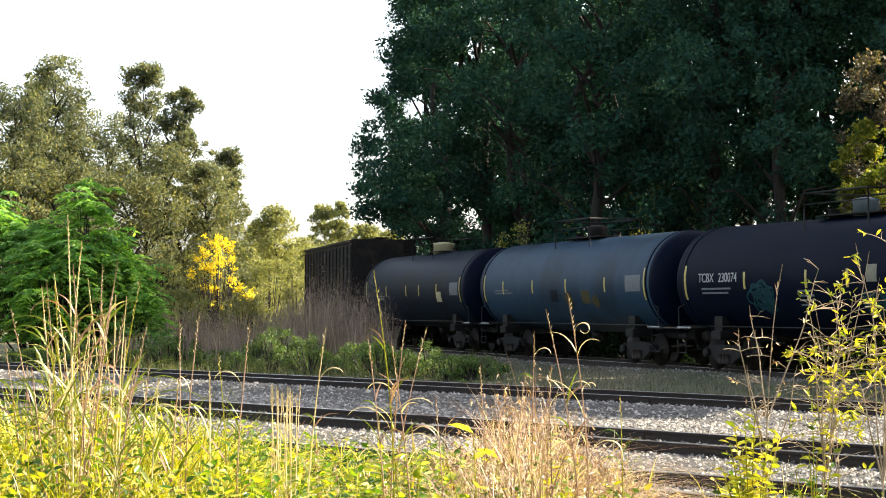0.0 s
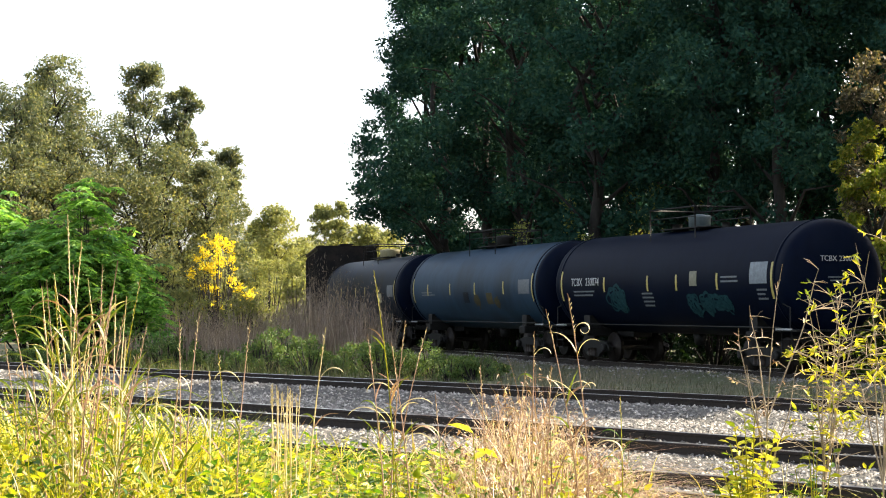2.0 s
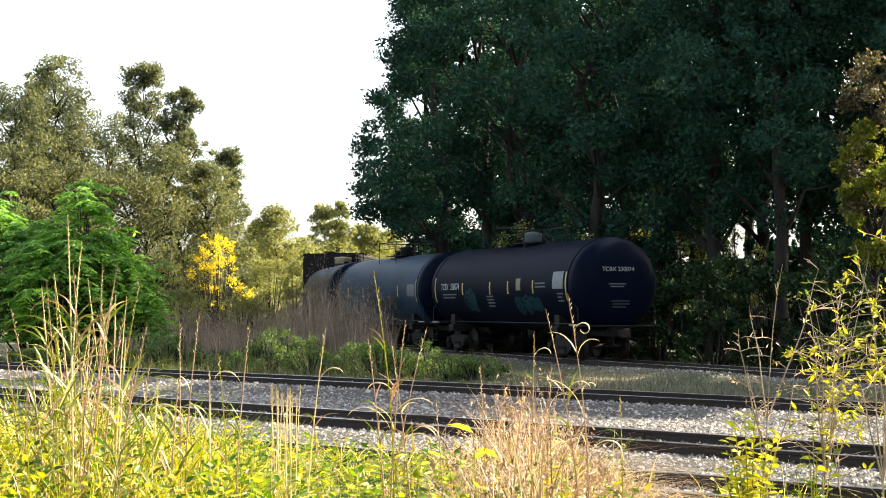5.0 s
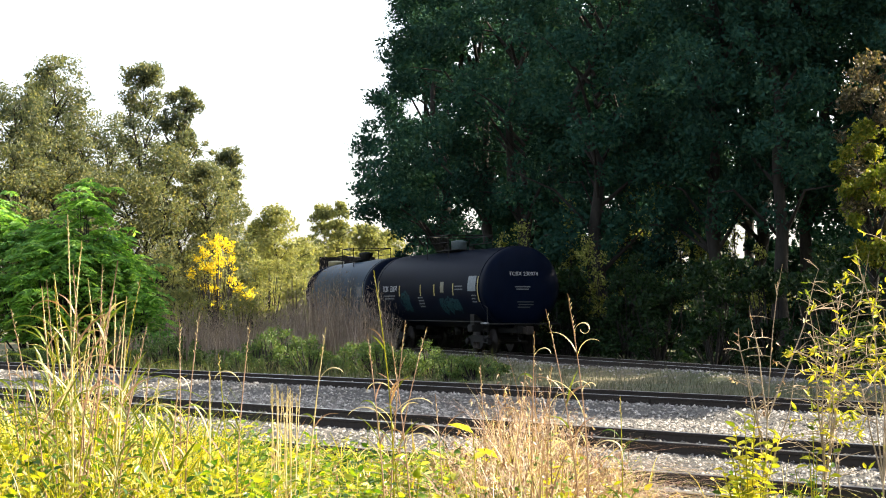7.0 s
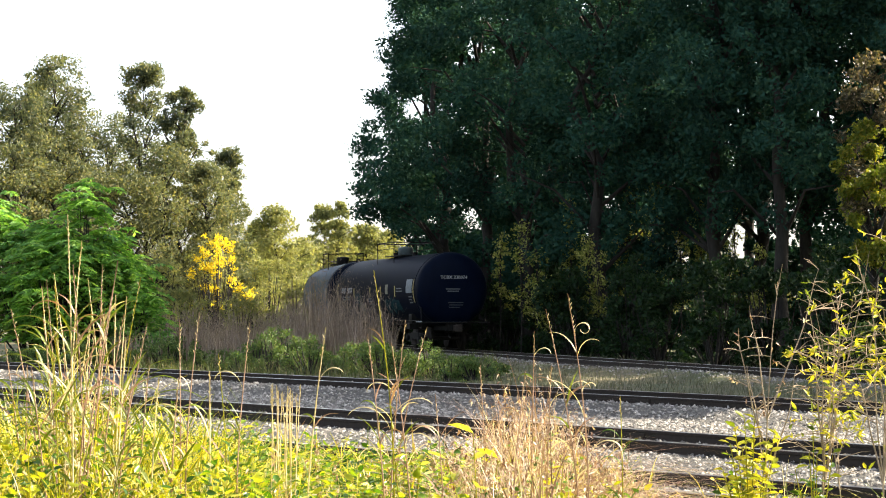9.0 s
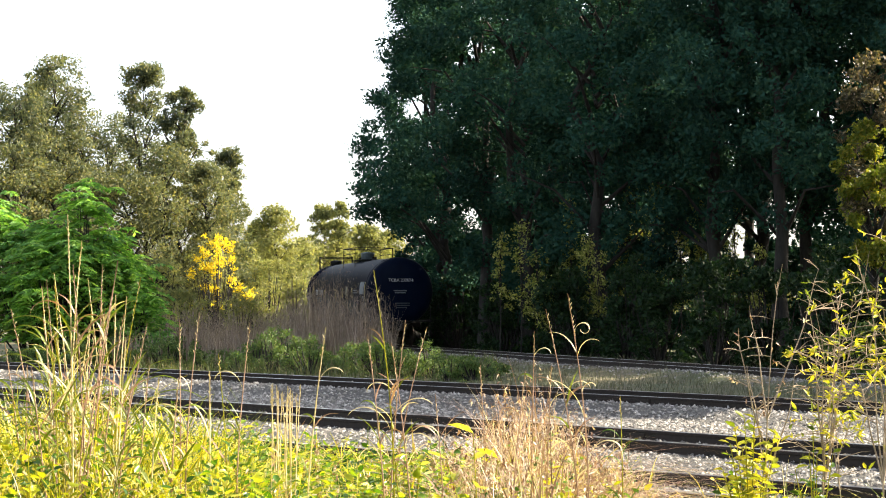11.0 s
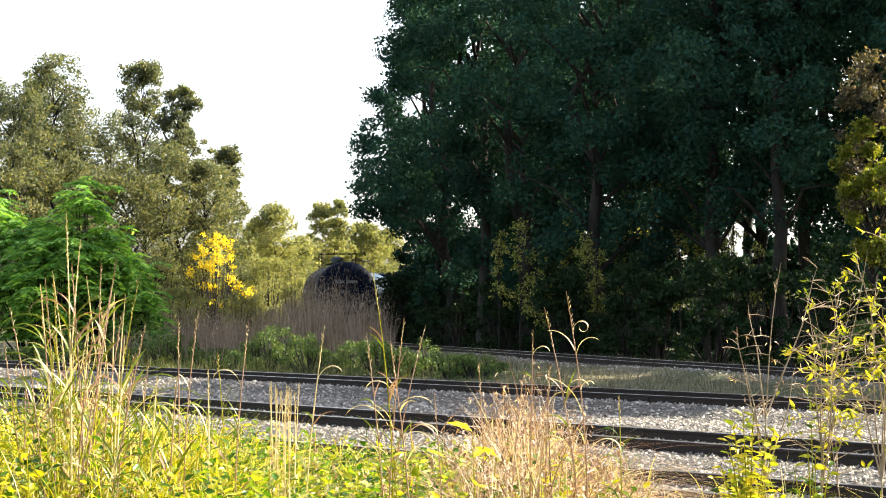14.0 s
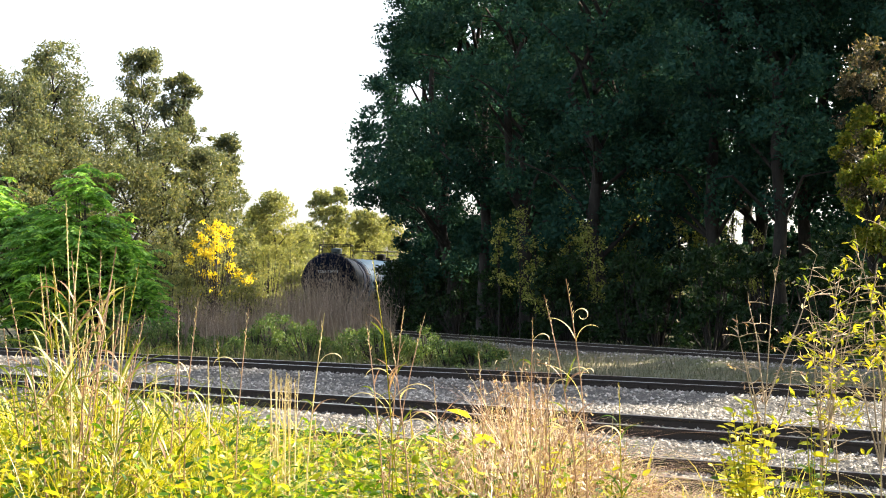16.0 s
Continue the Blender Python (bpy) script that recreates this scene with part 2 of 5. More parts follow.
def empty(name, m=None):
    ob = new(name)
    if m is not None:
        ob.matrix_world = m
    return ob


# ---- the tracks
RAIL_Z = 0.30
TH0, K0, K1, S0, RAMP = 0.376, 0.0019, 0.0182, 21.655, 30.0


def make_line(x0, y0, s_from, s_to, step=0.5):
    """The train's line: straight past the camera, then bending away behind the trees."""
    def turn(s):
        w = max(s - S0, 0.0)
        return TH0 - (K0 * s + K1 * (w * w / 2 / RAMP if w < RAMP else w - RAMP / 2))
    pts = {0.0: (x0, y0)}
    for sign, lim in ((1, s_to), (-1, s_from)):
        x, y, s = x0, y0, 0.0
        while abs(s) < abs(lim):
            a = turn(s + sign * step / 2)
            x, y, s = x - math.sin(a) * step * sign, y + math.cos(a) * step * sign, s + sign * step
            pts[s] = (x, y)
    keys = sorted(pts)
    return np.array(keys), np.array([pts[k] for k in keys])


LINE_S, LINE_P = make_line(7.235, 50.997, -60.0, 150.0)


def line_at(s):
    return Vector((float(np.interp(s, LINE_S, LINE_P[:, 0])), float(np.interp(s, LINE_S, LINE_P[:, 1])), RAIL_Z))


TRACKS = {"far": ((-4.06, 41.6), (5.5, 31.7)), "middle": ((-2.2, 27.4), (5.24, 19.9)), "near": ((-1.8, 20.0), (3.1, 15.7))}


def track_path(key):
    if key == "train":
        return [(float(x), float(y)) for x, y in LINE_P[::2]]
    a, b = (Vector(p) for p in TRACKS[key])
    d = (b - a).normalized()
    return [tuple(a + d * u) for u in np.arange(-90, 45, 1.5)]


def offset_path(path, off):
    p = np.array(path)
    d = unit(np.gradient(p, axis=0))
    return p + np.stack([-d[:, 1], d[:, 0]], 1) * off


def sweep(bm, path, off, profile, z):
    """A section (sideways, up) drawn along a path."""
    p = np.array(path)
    d = unit(np.gradient(p, axis=0))
    nrm = np.stack([-d[:, 1], d[:, 0]], 1)
    rings = [[bm.verts.new((q[0] + n[0] * (off + u), q[1] + n[1] * (off + u), z + w)) for u, w in profile] for q, n in zip(p, nrm)]
    k = len(profile)
    for a, b in zip(rings, rings[1:]):
        for j in range(k):
            bm.faces.new((a[j], a[(j + 1) % k], b[(j + 1) % k], b[j]))
    bm.faces.new(rings[0])
    bm.faces.new(rings[-1])
    bmesh.ops.recalc_face_normals(bm, faces=bm.faces[:])
    return bm


RAIL = [(-0.075, -0.17), (0.075, -0.17), (0.07, -0.155), (0.014, -0.135), (0.01, -0.045), (0.036, -0.036), (0.036, -0.006),
        (-0.036, -0.006), (-0.036, -0.036), (-0.01, -0.045), (-0.014, -0.135), (-0.07, -0.155)]
HEAD = [(-0.034, -0.006), (0.034, -0.006), (0.03, 0.0), (-0.03, 0.0)]
tie_mesh = None


def build_track(key, label):
    global tie_mesh
    root = tagged(empty("railway_track"), label, "railway track", "tracks", "structure")
    path = track_path(key)
    for off in (-0.7525, 0.7525):
        rail = part("rail", sweep(bmesh.new(), path, off, RAIL, RAIL_Z), M["rust"], root)
        part("rail_head", sweep(bmesh.new(), path, off, HEAD, RAIL_Z + 0.001), M["railhead"], rail, "worn bright running surface")
        # joint bars bolted over the rail ends
        if key != "train":
            line = offset_path(path, off)
            for i in range(8 if off > 0 else 12, len(line) - 1, 8):
                d = Vector(line[i + 1]) - Vector(line[i])
                for side in (-1, 1):
                    bar = part("joint_bar", boxed(-0.45, 0.45, side * 0.03 - 0.014, side * 0.03 + 0.014, -0.125, -0.05, bevel=0.006), M["rust"], rail)
                    bar.matrix_local = pose(line[i][0], line[i][1], RAIL_Z, 0, 0, math.degrees(math.atan2(d.y, d.x)))
    if tie_mesh is None:
        bm = boxed(-0.11, 0.11, -1.3, 1.3, -0.18, 0.0, bevel=0.015)
        tie_mesh = bpy.data.meshes.new("tie")
        bm.to_mesh(tie_mesh)
        bm.free()
        tie_mesh.materials.append(M["tie"])
    p = np.array(path)
    cum = np.concatenate([[0], np.cumsum(np.linalg.norm(np.diff(p, axis=0), axis=1))])
    rng = random.Random(len(label))
    for u in np.arange(0.3, cum[-1], 0.56):
        x, y = np.interp(u, cum, p[:, 0]), np.interp(u, cum, p[:, 1])
        if y < 12 or y > 75 or abs(x) > 0.3 * y + 1:
            continue
        x2, y2 = np.interp(u + 0.2, cum, p[:, 0]), np.interp(u + 0.2, cum, p[:, 1])
        t = new("tie", tie_mesh)
        t.matrix_world = pose(x, y, RAIL_Z - 0.171 + rng.uniform(-0.015, 0.0), 0, 0, math.degrees(math.atan2(y2 - y, x2 - x)) + rng.uniform(-1.5, 1.5))
        t.parent = root
    return root


# ---- ground
def bank(x, y):
    """Height of the ground: a grassy bank by the camera, ballast under the tracks, gentle bumps."""
    n = (x * 0.707 + y * 0.707)
    t = np.clip((11.4 - n) / 2.2, 0, 1)
    z = 0.5 * t * t * (3 - 2 * t)
    z = z + 0.05 * np.sin(x * 0.7 + y * 0.31) * np.sin(y * 0.23 - x * 0.4) * (y > 44)
    return z


def track_lift(x, y):
    z = np.zeros_like(x)
    for key in ("far", "middle", "near"):
        a, b = (np.array(p) for p in TRACKS[key])
        d = (b - a) / np.linalg.norm(b - a)
        off = np.abs((x - a[0]) * -d[1] + (y - a[1]) * d[0])
        z = np.maximum(z, 0.15 * np.clip((2.4 - off) / 1.0, 0, 1))
    dist = np.full(x.shape, 99.0)
    for q in LINE_P[::6]:
        dist = np.minimum(dist, np.hypot(x - q[0], y - q[1]))
    return np.maximum(z, 0.14 * np.clip((3.0 - dist) / 1.2, 0, 1))


def height_at(x, y):
    x, y = np.asarray(x, float), np.asarray(y, float)
    return bank(x, y) + track_lift(x, y)


def build_ground():
    near = np.arange(0, 60, 0.4)
    ys = np.concatenate([-np.geomspace(1500, 4, 14), near, np.geomspace(60, 3000, 60)])
    half = np.concatenate([np.arange(0, 24, 0.4), np.geomspace(24, 2500, 40)])
    xs = np.concatenate([-half[:0:-1], half])
    gx, gy = np.meshgrid(xs, ys)
    gz = height_at(gx, gy) + 0.012 * np.sin(gx * 5.1) * np.sin(gy * 4.3)
    v = np.stack([gx.ravel(), gy.ravel(), gz.ravel()], 1)
    w = len(xs)
    i = (np.arange(len(ys) - 1)[:, None] * w + np.arange(w - 1)[None]).ravel()
    ob = raw_mesh("ground", v, np.stack([i, i + 1, i + w + 1, i + w], 1), ground_material(), smooth=True)
    tagged(ob, "bare soil, sparse grass and grey track ballast", "ground", kind="structure")


def ground_material():
    """Soil, with ballast gravel over the strip where the three tracks lie."""
    m, nt, bsdf = nodes_of("yard_ground")
    tc = nt.nodes.new("ShaderNodeTexCoord")
    dot = nt.nodes.new("ShaderNodeVectorMath")
    dot.operation = "DOT_PRODUCT"
    dot.inputs[1].default_value = (0.707, 0.707, 0)
    nt.links.new(tc.outputs["Object"], dot.inputs[0])
    wob = nt.nodes.new("ShaderNodeMath")
    wob.operation = "MULTIPLY_ADD"
    nt.links.new(noise_of(nt, 0.6, 4), wob.inputs[0])
    wob.inputs[1].default_value = 2.0
    nt.links.new(dot.outputs["Value"], wob.inputs[2])
    def scaled(lo, hi):
        r = nt.nodes.new("ShaderNodeMapRange")
        r.inputs["From Min"].default_value, r.inputs["From Max"].default_value = lo, hi
        nt.links.new(wob.outputs[0], r.inputs["Value"])
        return r.outputs[0]
    inner = nt.nodes.new("ShaderNodeMath")
    inner.operation = "MULTIPLY"
    nt.links.new(scaled(11.6, 12.6), inner.inputs[0])
    nt.links.new(scaled(29.5, 28.0), inner.inputs[1])
    soil = ramp(nt, noise_of(nt, 4, 5, 0.7), [(0.3, (0.07, 0.06, 0.035)), (0.7, (0.2, 0.17, 0.1))])
    soil = mix(nt, ramp(nt, noise_of(nt, 0.3, 4), [(0.4, (0, 0, 0)), (0.6, (1, 1, 1))]), soil, (0.07, 0.085, 0.035))
    # bed darkened to paint the shaded gaps between the loose stones
    stone = ramp(nt, noise_of(nt, 14, 6, 0.75), [(0.3, (0.022, 0.021, 0.02)), (0.7, (0.12, 0.115, 0.105))])
    nt.links.new(mix(nt, inner.outputs[0], soil, stone), bsdf.inputs["Base Color"])
    bsdf.inputs["Roughness"].default_value = 0.95
    bumped(nt, bsdf, noise_of(nt, 20, 5, 0.7), 0.7, 0.04)
    return m


build_ground()
for key, label in (("far", "straight rusty track in grey ballast beside the grass"), ("middle", "rusty yard track in pale grey ballast"),
                   ("near", "rusty yard track half hidden by weeds"), ("train", "curving track under the trees that carries the train")):
    build_track(key, label)


# ---- the train
TANK_R, TANK_Z, HALF = 1.58, 2.53, 6.33
TRUCK_X, WHEEL_R = 5.0, 0.46


HEAD_AT, HEAD_DEEP, HEAD_POW = 0.3, 0.56, 0.72


def head_x(y, z):
    """How far the dished head stands out from the car's middle at a place on it."""
    q = min(0.98, math.hypot(y, z - TANK_Z) / TANK_R)
    return HALF + HEAD_AT + HEAD_DEEP * math.sin(math.acos(q ** (1 / HEAD_POW))) ** HEAD_POW


def on_tank(bm, x0, x1, z0, z1, proud=0.012, cols=6, side=1, r=TANK_R):
    """A thin curved plate on the tank's flank, between two heights above the rail."""
    t0, t1 = math.asin(max(-1, min(1, (z0 - TANK_Z) / r))), math.asin(max(-1, min(1, (z1 - TANK_Z) / r)))
    rows = []
    for i in range(cols + 1):
        t = t0 + (t1 - t0) * i / cols
        rows.append([[bm.verts.new((x, side * q * math.cos(t), TANK_Z + q * math.sin(t))) for x in (x0, x1)] for q in (r + 0.002, r + proud)])
    for a, b in zip(rows, rows[1:]):
        bm.faces.new((a[1][0], a[1][1], b[1][1], b[1][0]))
        bm.faces.new((a[0][0], b[0][0], b[1][0], a[1][0]))
        bm.faces.new((a[0][1], a[1][1], b[1][1], b[0][1]))
        bm.faces.new((a[0][0], a[0][1], b[0][1], b[0][0]))
    bm.faces.new((rows[0][0][0], rows[0][1][0], rows[0][1][1], rows[0][0][1]))
    bm.faces.new((rows[-1][0][0], rows[-1][0][1], rows[-1][1][1], rows[-1][1][0]))
    return bm


def letters(name, text, size, material, parent, m, bend=False):
    """Raised lettering as a mesh; bend wraps it on the tank's flank."""
    cu = bpy.data.curves.new(name, "FONT")
    cu.body, cu.size, cu.extrude = text, size, 0.003
    tmp = new(name, cu)
    me = bpy.data.meshes.new_from_object(tmp.evaluated_get(bpy.context.evaluated_depsgraph_get()))
    bpy.data.objects.remove(tmp)
    me.transform(m)
    if bend:
        for v in me.vertices:
            t = math.asin(max(-1, min(1, (v.co.z - TANK_Z) / TANK_R)))
            q = TANK_R + 0.012 + (v.co.y - TANK_R) * 1.0
            v.co.y, v.co.z = q * math.cos(t), TANK_Z + q * math.sin(t)
    me.materials.append(material)
    ob = new(name, me)
    ob.parent = parent
    return ob


def build_truck(x, parent):
    bm = boxed(x - 0.22, x + 0.22, -1.05, 1.05, 0.42, 0.68, bevel=0.03)
    lathe(bm, [(0.68, 0.28), (0.82, 0.28)], 16, "z")
    for v in bm.verts:
        if v.co.z > 0.675 and abs(v.co.x) < 0.3 and abs(v.co.y) < 0.3 and x != 0 and abs(v.co.x) <= 0.2801:
            v.co.x += x
    truck = part("truck", bm, M["steel"], parent, "dark cast steel truck")
    for s in (-1, 1):
        y = s * 1.02
        bm = bmesh.new()
        # arched cast side frame with a pocket for the springs
        top = [(-1.15, 0.47), (-0.95, 0.62), (-0.45, 0.7), (0.45, 0.7), (0.95, 0.62), (1.15, 0.47)]
        low = [(1.15, 0.36), (0.9, 0.44), (0.5, 0.26), (0.36, 0.16), (-0.36, 0.16), (-0.5, 0.26), (-0.9, 0.44), (-1.15, 0.36)]
        ring = [(px + x, pz) for px, pz in top + low]
        a = [bm.verts.new((px, y - 0.07, pz)) for px, pz in ring]
        b = [bm.verts.new((px, y + 0.07, pz)) for px, pz in ring]
        bm.faces.new(a)
        bm.faces.new(b[::-1])
        for i in range(len(ring)):
            j = (i + 1) % len(ring)
            bm.faces.new((a[i], b[i], b[j], a[j]))
        for dx in (-0.88, 0.88):
            lathe_at(bm, (x + dx, y + s * 0.07, WHEEL_R), 0.13, 0.11, s)
        bmesh.ops.recalc_face_normals(bm, faces=bm.faces[:])
        frame_part = part("side_frame", bm, M["steel"], truck)
        bm = bmesh.new()
        for dx in (-0.18, 0.0, 0.18):
            tube(bm, [(x + dx, y + s * 0.09, 0.2), (x + dx, y + s * 0.09, 0.44)], 0.075, 8)
        part("spring", bm, M["rust"], truck)
    sets = []
    for dx in (-0.88, 0.88):
        bm = bmesh.new()
        lathe(bm, [(-1.1, 0.075), (-0.8, 0.08), (-0.78, 0.5), (-0.74, 0.49), (-0.73, WHEEL_R), (-0.64, WHEEL_R), (-0.63, 0.38), (-0.66, 0.3), (-0.62, 0.14),
                   (-0.6, 0.08), (0.6, 0.08), (0.62, 0.14), (0.66, 0.3), (0.63, 0.38), (0.64, WHEEL_R), (0.73, WHEEL_R), (0.74, 0.49), (0.78, 0.5), (0.8, 0.08), (1.1, 0.075)], 24, "y")
        ws = part("wheelset", bm, M["wheel"], truck, "steel wheels with bright treads")
        ws.location = (x + dx, 0, WHEEL_R)
        sets.append((ws, x + dx))
    return sets


def lathe_at(bm, at, r, depth, s):
    old = set(bm.verts)
    lathe(bm, [(0, r), (depth, r), (depth + 0.02, r * 0.7)], 12, "y")
    for v in bm.verts:
        if v not in old:
            v.co.y *= s
            v.co += Vector(at)


def rail_bar(name, path, parent, material=None, r=0.02):
    return part(name, tube(bmesh.new(), path, r, 6), material or M["steel"], parent)


def build_tank_car(paint, label, dome="dark", marks=None, strips=(3.08, 5.91, 7.64, 9.90)):
    car = tagged(empty("tank_car"), label, "tank car", "cars of the train")
    sets = []
    R = TANK_R
    prof = [(-(HALF + HEAD_AT + HEAD_DEEP * math.sin(a) ** HEAD_POW), max(R * math.cos(a) ** HEAD_POW, 0.02)) for a in np.linspace(math.pi / 2, 0, 18)]
    prof = prof + [(-u, r) for u, r in prof[::-1]]
    bm = lathe(bmesh.new(), prof, 64, "x")
    bmesh.ops.translate(bm, verts=bm.verts[:], vec=(0, 0, TANK_Z))
    for f in bm.faces:
        f.material_index = int(abs(f.calc_center_median().x) > HALF + 0.12)
    tank = part("tank", bm, M[paint], car)
    tank.data.materials.append(M["black_tank"])
    # jacket bands next to the heads
    for u in (-HALF - 0.1, HALF + 0.1):
        bm = lathe(bmesh.new(), [(u - 0.05, R), (u - 0.05, R + 0.015), (u + 0.05, R + 0.015), (u + 0.05, R)], 64, "x")
        bmesh.ops.translate(bm, verts=bm.verts[:], vec=(0, 0, TANK_Z))
        part("band", bm, M["black_tank"], tank)
    for s in (-1, 1):
        # stub sill, bolster, saddle, coupler and end platform
        bm = boxed(min(s * 3.6, s * 7.2), max(s * 3.6, s * 7.2), -0.33, 0.33, 0.8, 1.12, bevel=0.02)
        sill = part("sill", bm, M["steel"], car)
        part("bolster", boxed(s * TRUCK_X - 0.25, s * TRUCK_X + 0.25, -1.4, 1.4, 0.84, 1.1, bevel=0.03), M["steel"], car)
        for y in (-1.0, 1.0):
            part("saddle", boxed(s * TRUCK_X - 0.2, s * TRUCK_X + 0.2, y - 0.3, y + 0.3, 1.05, 1.5), M["steel"], car)
        bm = boxed(min(s * 7.2, s * 7.62), max(s * 7.2, s * 7.62), -0.11, 0.11, 0.78, 1.02, bevel=0.03)
        box(bm, min(s * 7.5, s * 7.68), max(s * 7.5, s * 7.68), -0.17, 0.12, 0.74, 1.06, bevel=0.05)
        part("coupler", bm, M["rust"], sill)
        bm = boxed(min(s * 6.35, s * 7.3), max(s * 6.35, s * 7.3), -1.45, 1.45, 1.12, 1.17, bevel=0.01)
        deck = part("end_platform", bm, M["steel"], car)
        for y in (-1.42, 1.42):
            # near edge coloured white to stand for light on the grab handles
            part("step_edge", boxed(min(s * 6.3, s * 7.0), max(s * 6.3, s * 7.0), y - 0.02, y + 0.03, 1.15, 1.2), M["white"] if y > 0 else M["steel"], deck)
            bm = bmesh.new()
            for u in (6.55, 7.0):
                tube(bm, [(s * u, y, 1.14), (s * u, y, 0.42)], 0.018, 6)
            for z in (0.44, 0.68, 0.92):
                tube(bm, [(s * 6.55, y, z), (s * 7.0, y, z)], 0.018, 6)
            part("ladder", bm, M["steel"], car)
            rail_bar("grab_iron", [(s * 6.95, y, 1.17), (s * 6.95, y, 1.75), (s * 6.6, y, 1.85)], car)
        # brake wheel side: hose
        rail_bar("air_hose", [(s * 7.2, 0.3, 0.85), (s * 7.4, 0.34, 0.55), (s * 7.7, 0.36, 0.5)], car, r=0.025)
        sets += build_truck(s * TRUCK_X, car)
    # long handrails low on both flanks
    for y in (-1.5, 1.5):
        rail_bar("side_rail", [(-6.6, y, 1.22), (6.6, y, 1.22)], car)
    # bottom outlet
    bm = bmesh.new()
    lathe(bm, [(0.62, 0.16), (0.98, 0.22)], 12, "z")
    part("bottom_outlet", bm, M["steel"], car)
    # top platform with its railing, and the dome housing
    top = TANK_Z + R
    deck = part("top_platform", boxed(-1.35, 1.35, -0.6, 0.6, top + 0.02, top + 0.05), M["steel"], car)
    for y in (-0.95, 0.95):
        bm = bmesh.new()
        for x in (-1.35, 1.35):
            tube(bm, [(x, y, top - 0.35), (x, y, top + 0.62)], 0.022, 6)
        tube(bm, [(-1.35, y, top + 0.62), (1.35, y, top + 0.62)], 0.026, 6)
        tube(bm, [(-1.35, y, top + 0.33), (1.35, y, top + 0.33)], 0.018, 6)
        part("railing", bm, M["steel"], deck)
    for x in (-1.35, 1.35):
        rail_bar("cross_rail", [(x, -0.95, top + 0.62), (x, 0.95, top + 0.62)], deck, r=0.026)
    bm = bmesh.new()
    k = 1.0 if dome == "cream" else 0.72
    lathe(bm, [(top - 0.1, 0.46 * k), (top + 0.32, 0.46 * k), (top + 0.37, 0.49 * k), (top + 0.42, 0.47 * k), (top + 0.47, 0.1)], 24, "z")
    dome_part = part("dome", bm, M["cream"] if dome == "cream" else M["pale_grey"] if dome == "pale" else M["steel"], car)
    for x, z, r in ((1.35, 0.22, 0.16), (-1.5, 0.16, 0.12)):
        part("valve", tube(bmesh.new(), [(x, 0, top - 0.05), (x, 0, top + z)], r, 12), M["steel"], car)
    # ladder up the far flank
    for x in (-0.22, 0.22):
        rail_bar("ladder_rail", [(x, -1.5, 1.2), (x, -1.66, 2.0), (x, -1.66, 3.0), (x, -1.2, 3.75), (x, -0.95, top + 0.02)], car, r=0.018)
    for z in np.arange(1.4, 3.2, 0.32):
        rail_bar("rung", [(-0.22, -1.65, z), (0.22, -1.65, z)], car, r=0.014)
    # reflective strips: tall ones at the ends, short ones between
    for u in (0.0, *strips, 12.65):
        x = HALF - u
        tall = u in (0.0, 12.65)
        part("reflector", on_tank(bmesh.new(), x - 0.045, x + 0.045, TANK_Z - (0.55 if tall else 0.28), TANK_Z + (0.42 if tall else 0.18)), M["yellow"], car)
    for side_marks in (marks or []):
        side_marks(car)
    return car, sets


def flank(name, x, z, w, h, mat):
    def f(car):
        part(name, on_tank(bmesh.new(), x - w / 2, x + w / 2, z - h / 2, z + h / 2, 0.008), M[mat], car)
    return f


def lines(x, z, w, n, mat="dull_white", pitch=0.12, h=0.05):
    def f(car):
        rng = random.Random(int(x * 10) + n)
        for i in range(n):
            part("marking", on_tank(bmesh.new(), x, x - w * rng.uniform(0.75, 1), z - i * pitch - h, z - i * pitch, 0.006, 3), M[mat], car)
    return f


def car_text(car):
    # lettering on the near flank reads toward the rear of the car
    for word, x, size in (("TCBX", 5.6, 0.36), ("230074", 4.55, 0.36)):
        m = Matrix(((-0.88, 0, 0, x), (0, 0, 1, TANK_R), (0, 1, 0, 2.46), (0, 0, 0, 1)))
        letters("lettering", word, size, M["white"], car, m, bend=True)
    # on the rear head
    for word, y in (("TCBX", 0.64), ("230074", 0.06)):
        m = Matrix(((0, 0, -1, -head_x(0.5, 3.1) - 0.02), (-1, 0, 0, y), (0, 1, 0, 2.97), (0, 0, 0, 1)))
        letters("lettering", word, 0.2, M["white"], car, m)
    for i, (y, z, w) in enumerate(((0.4, 2.55, 0.62), (0.34, 2.46, 0.5), (0.3, 1.98, 0.66), (0.24, 1.88, 0.6), (0.27, 1.78, 0.5))):
        dx = head_x(0.35, z) + 0.012
        part("marking", boxed(-dx - 0.004, -dx + 0.05, y - w, y, z - 0.025, z + 0.015), M["dull_white" if i < 2 else "faint"], car)


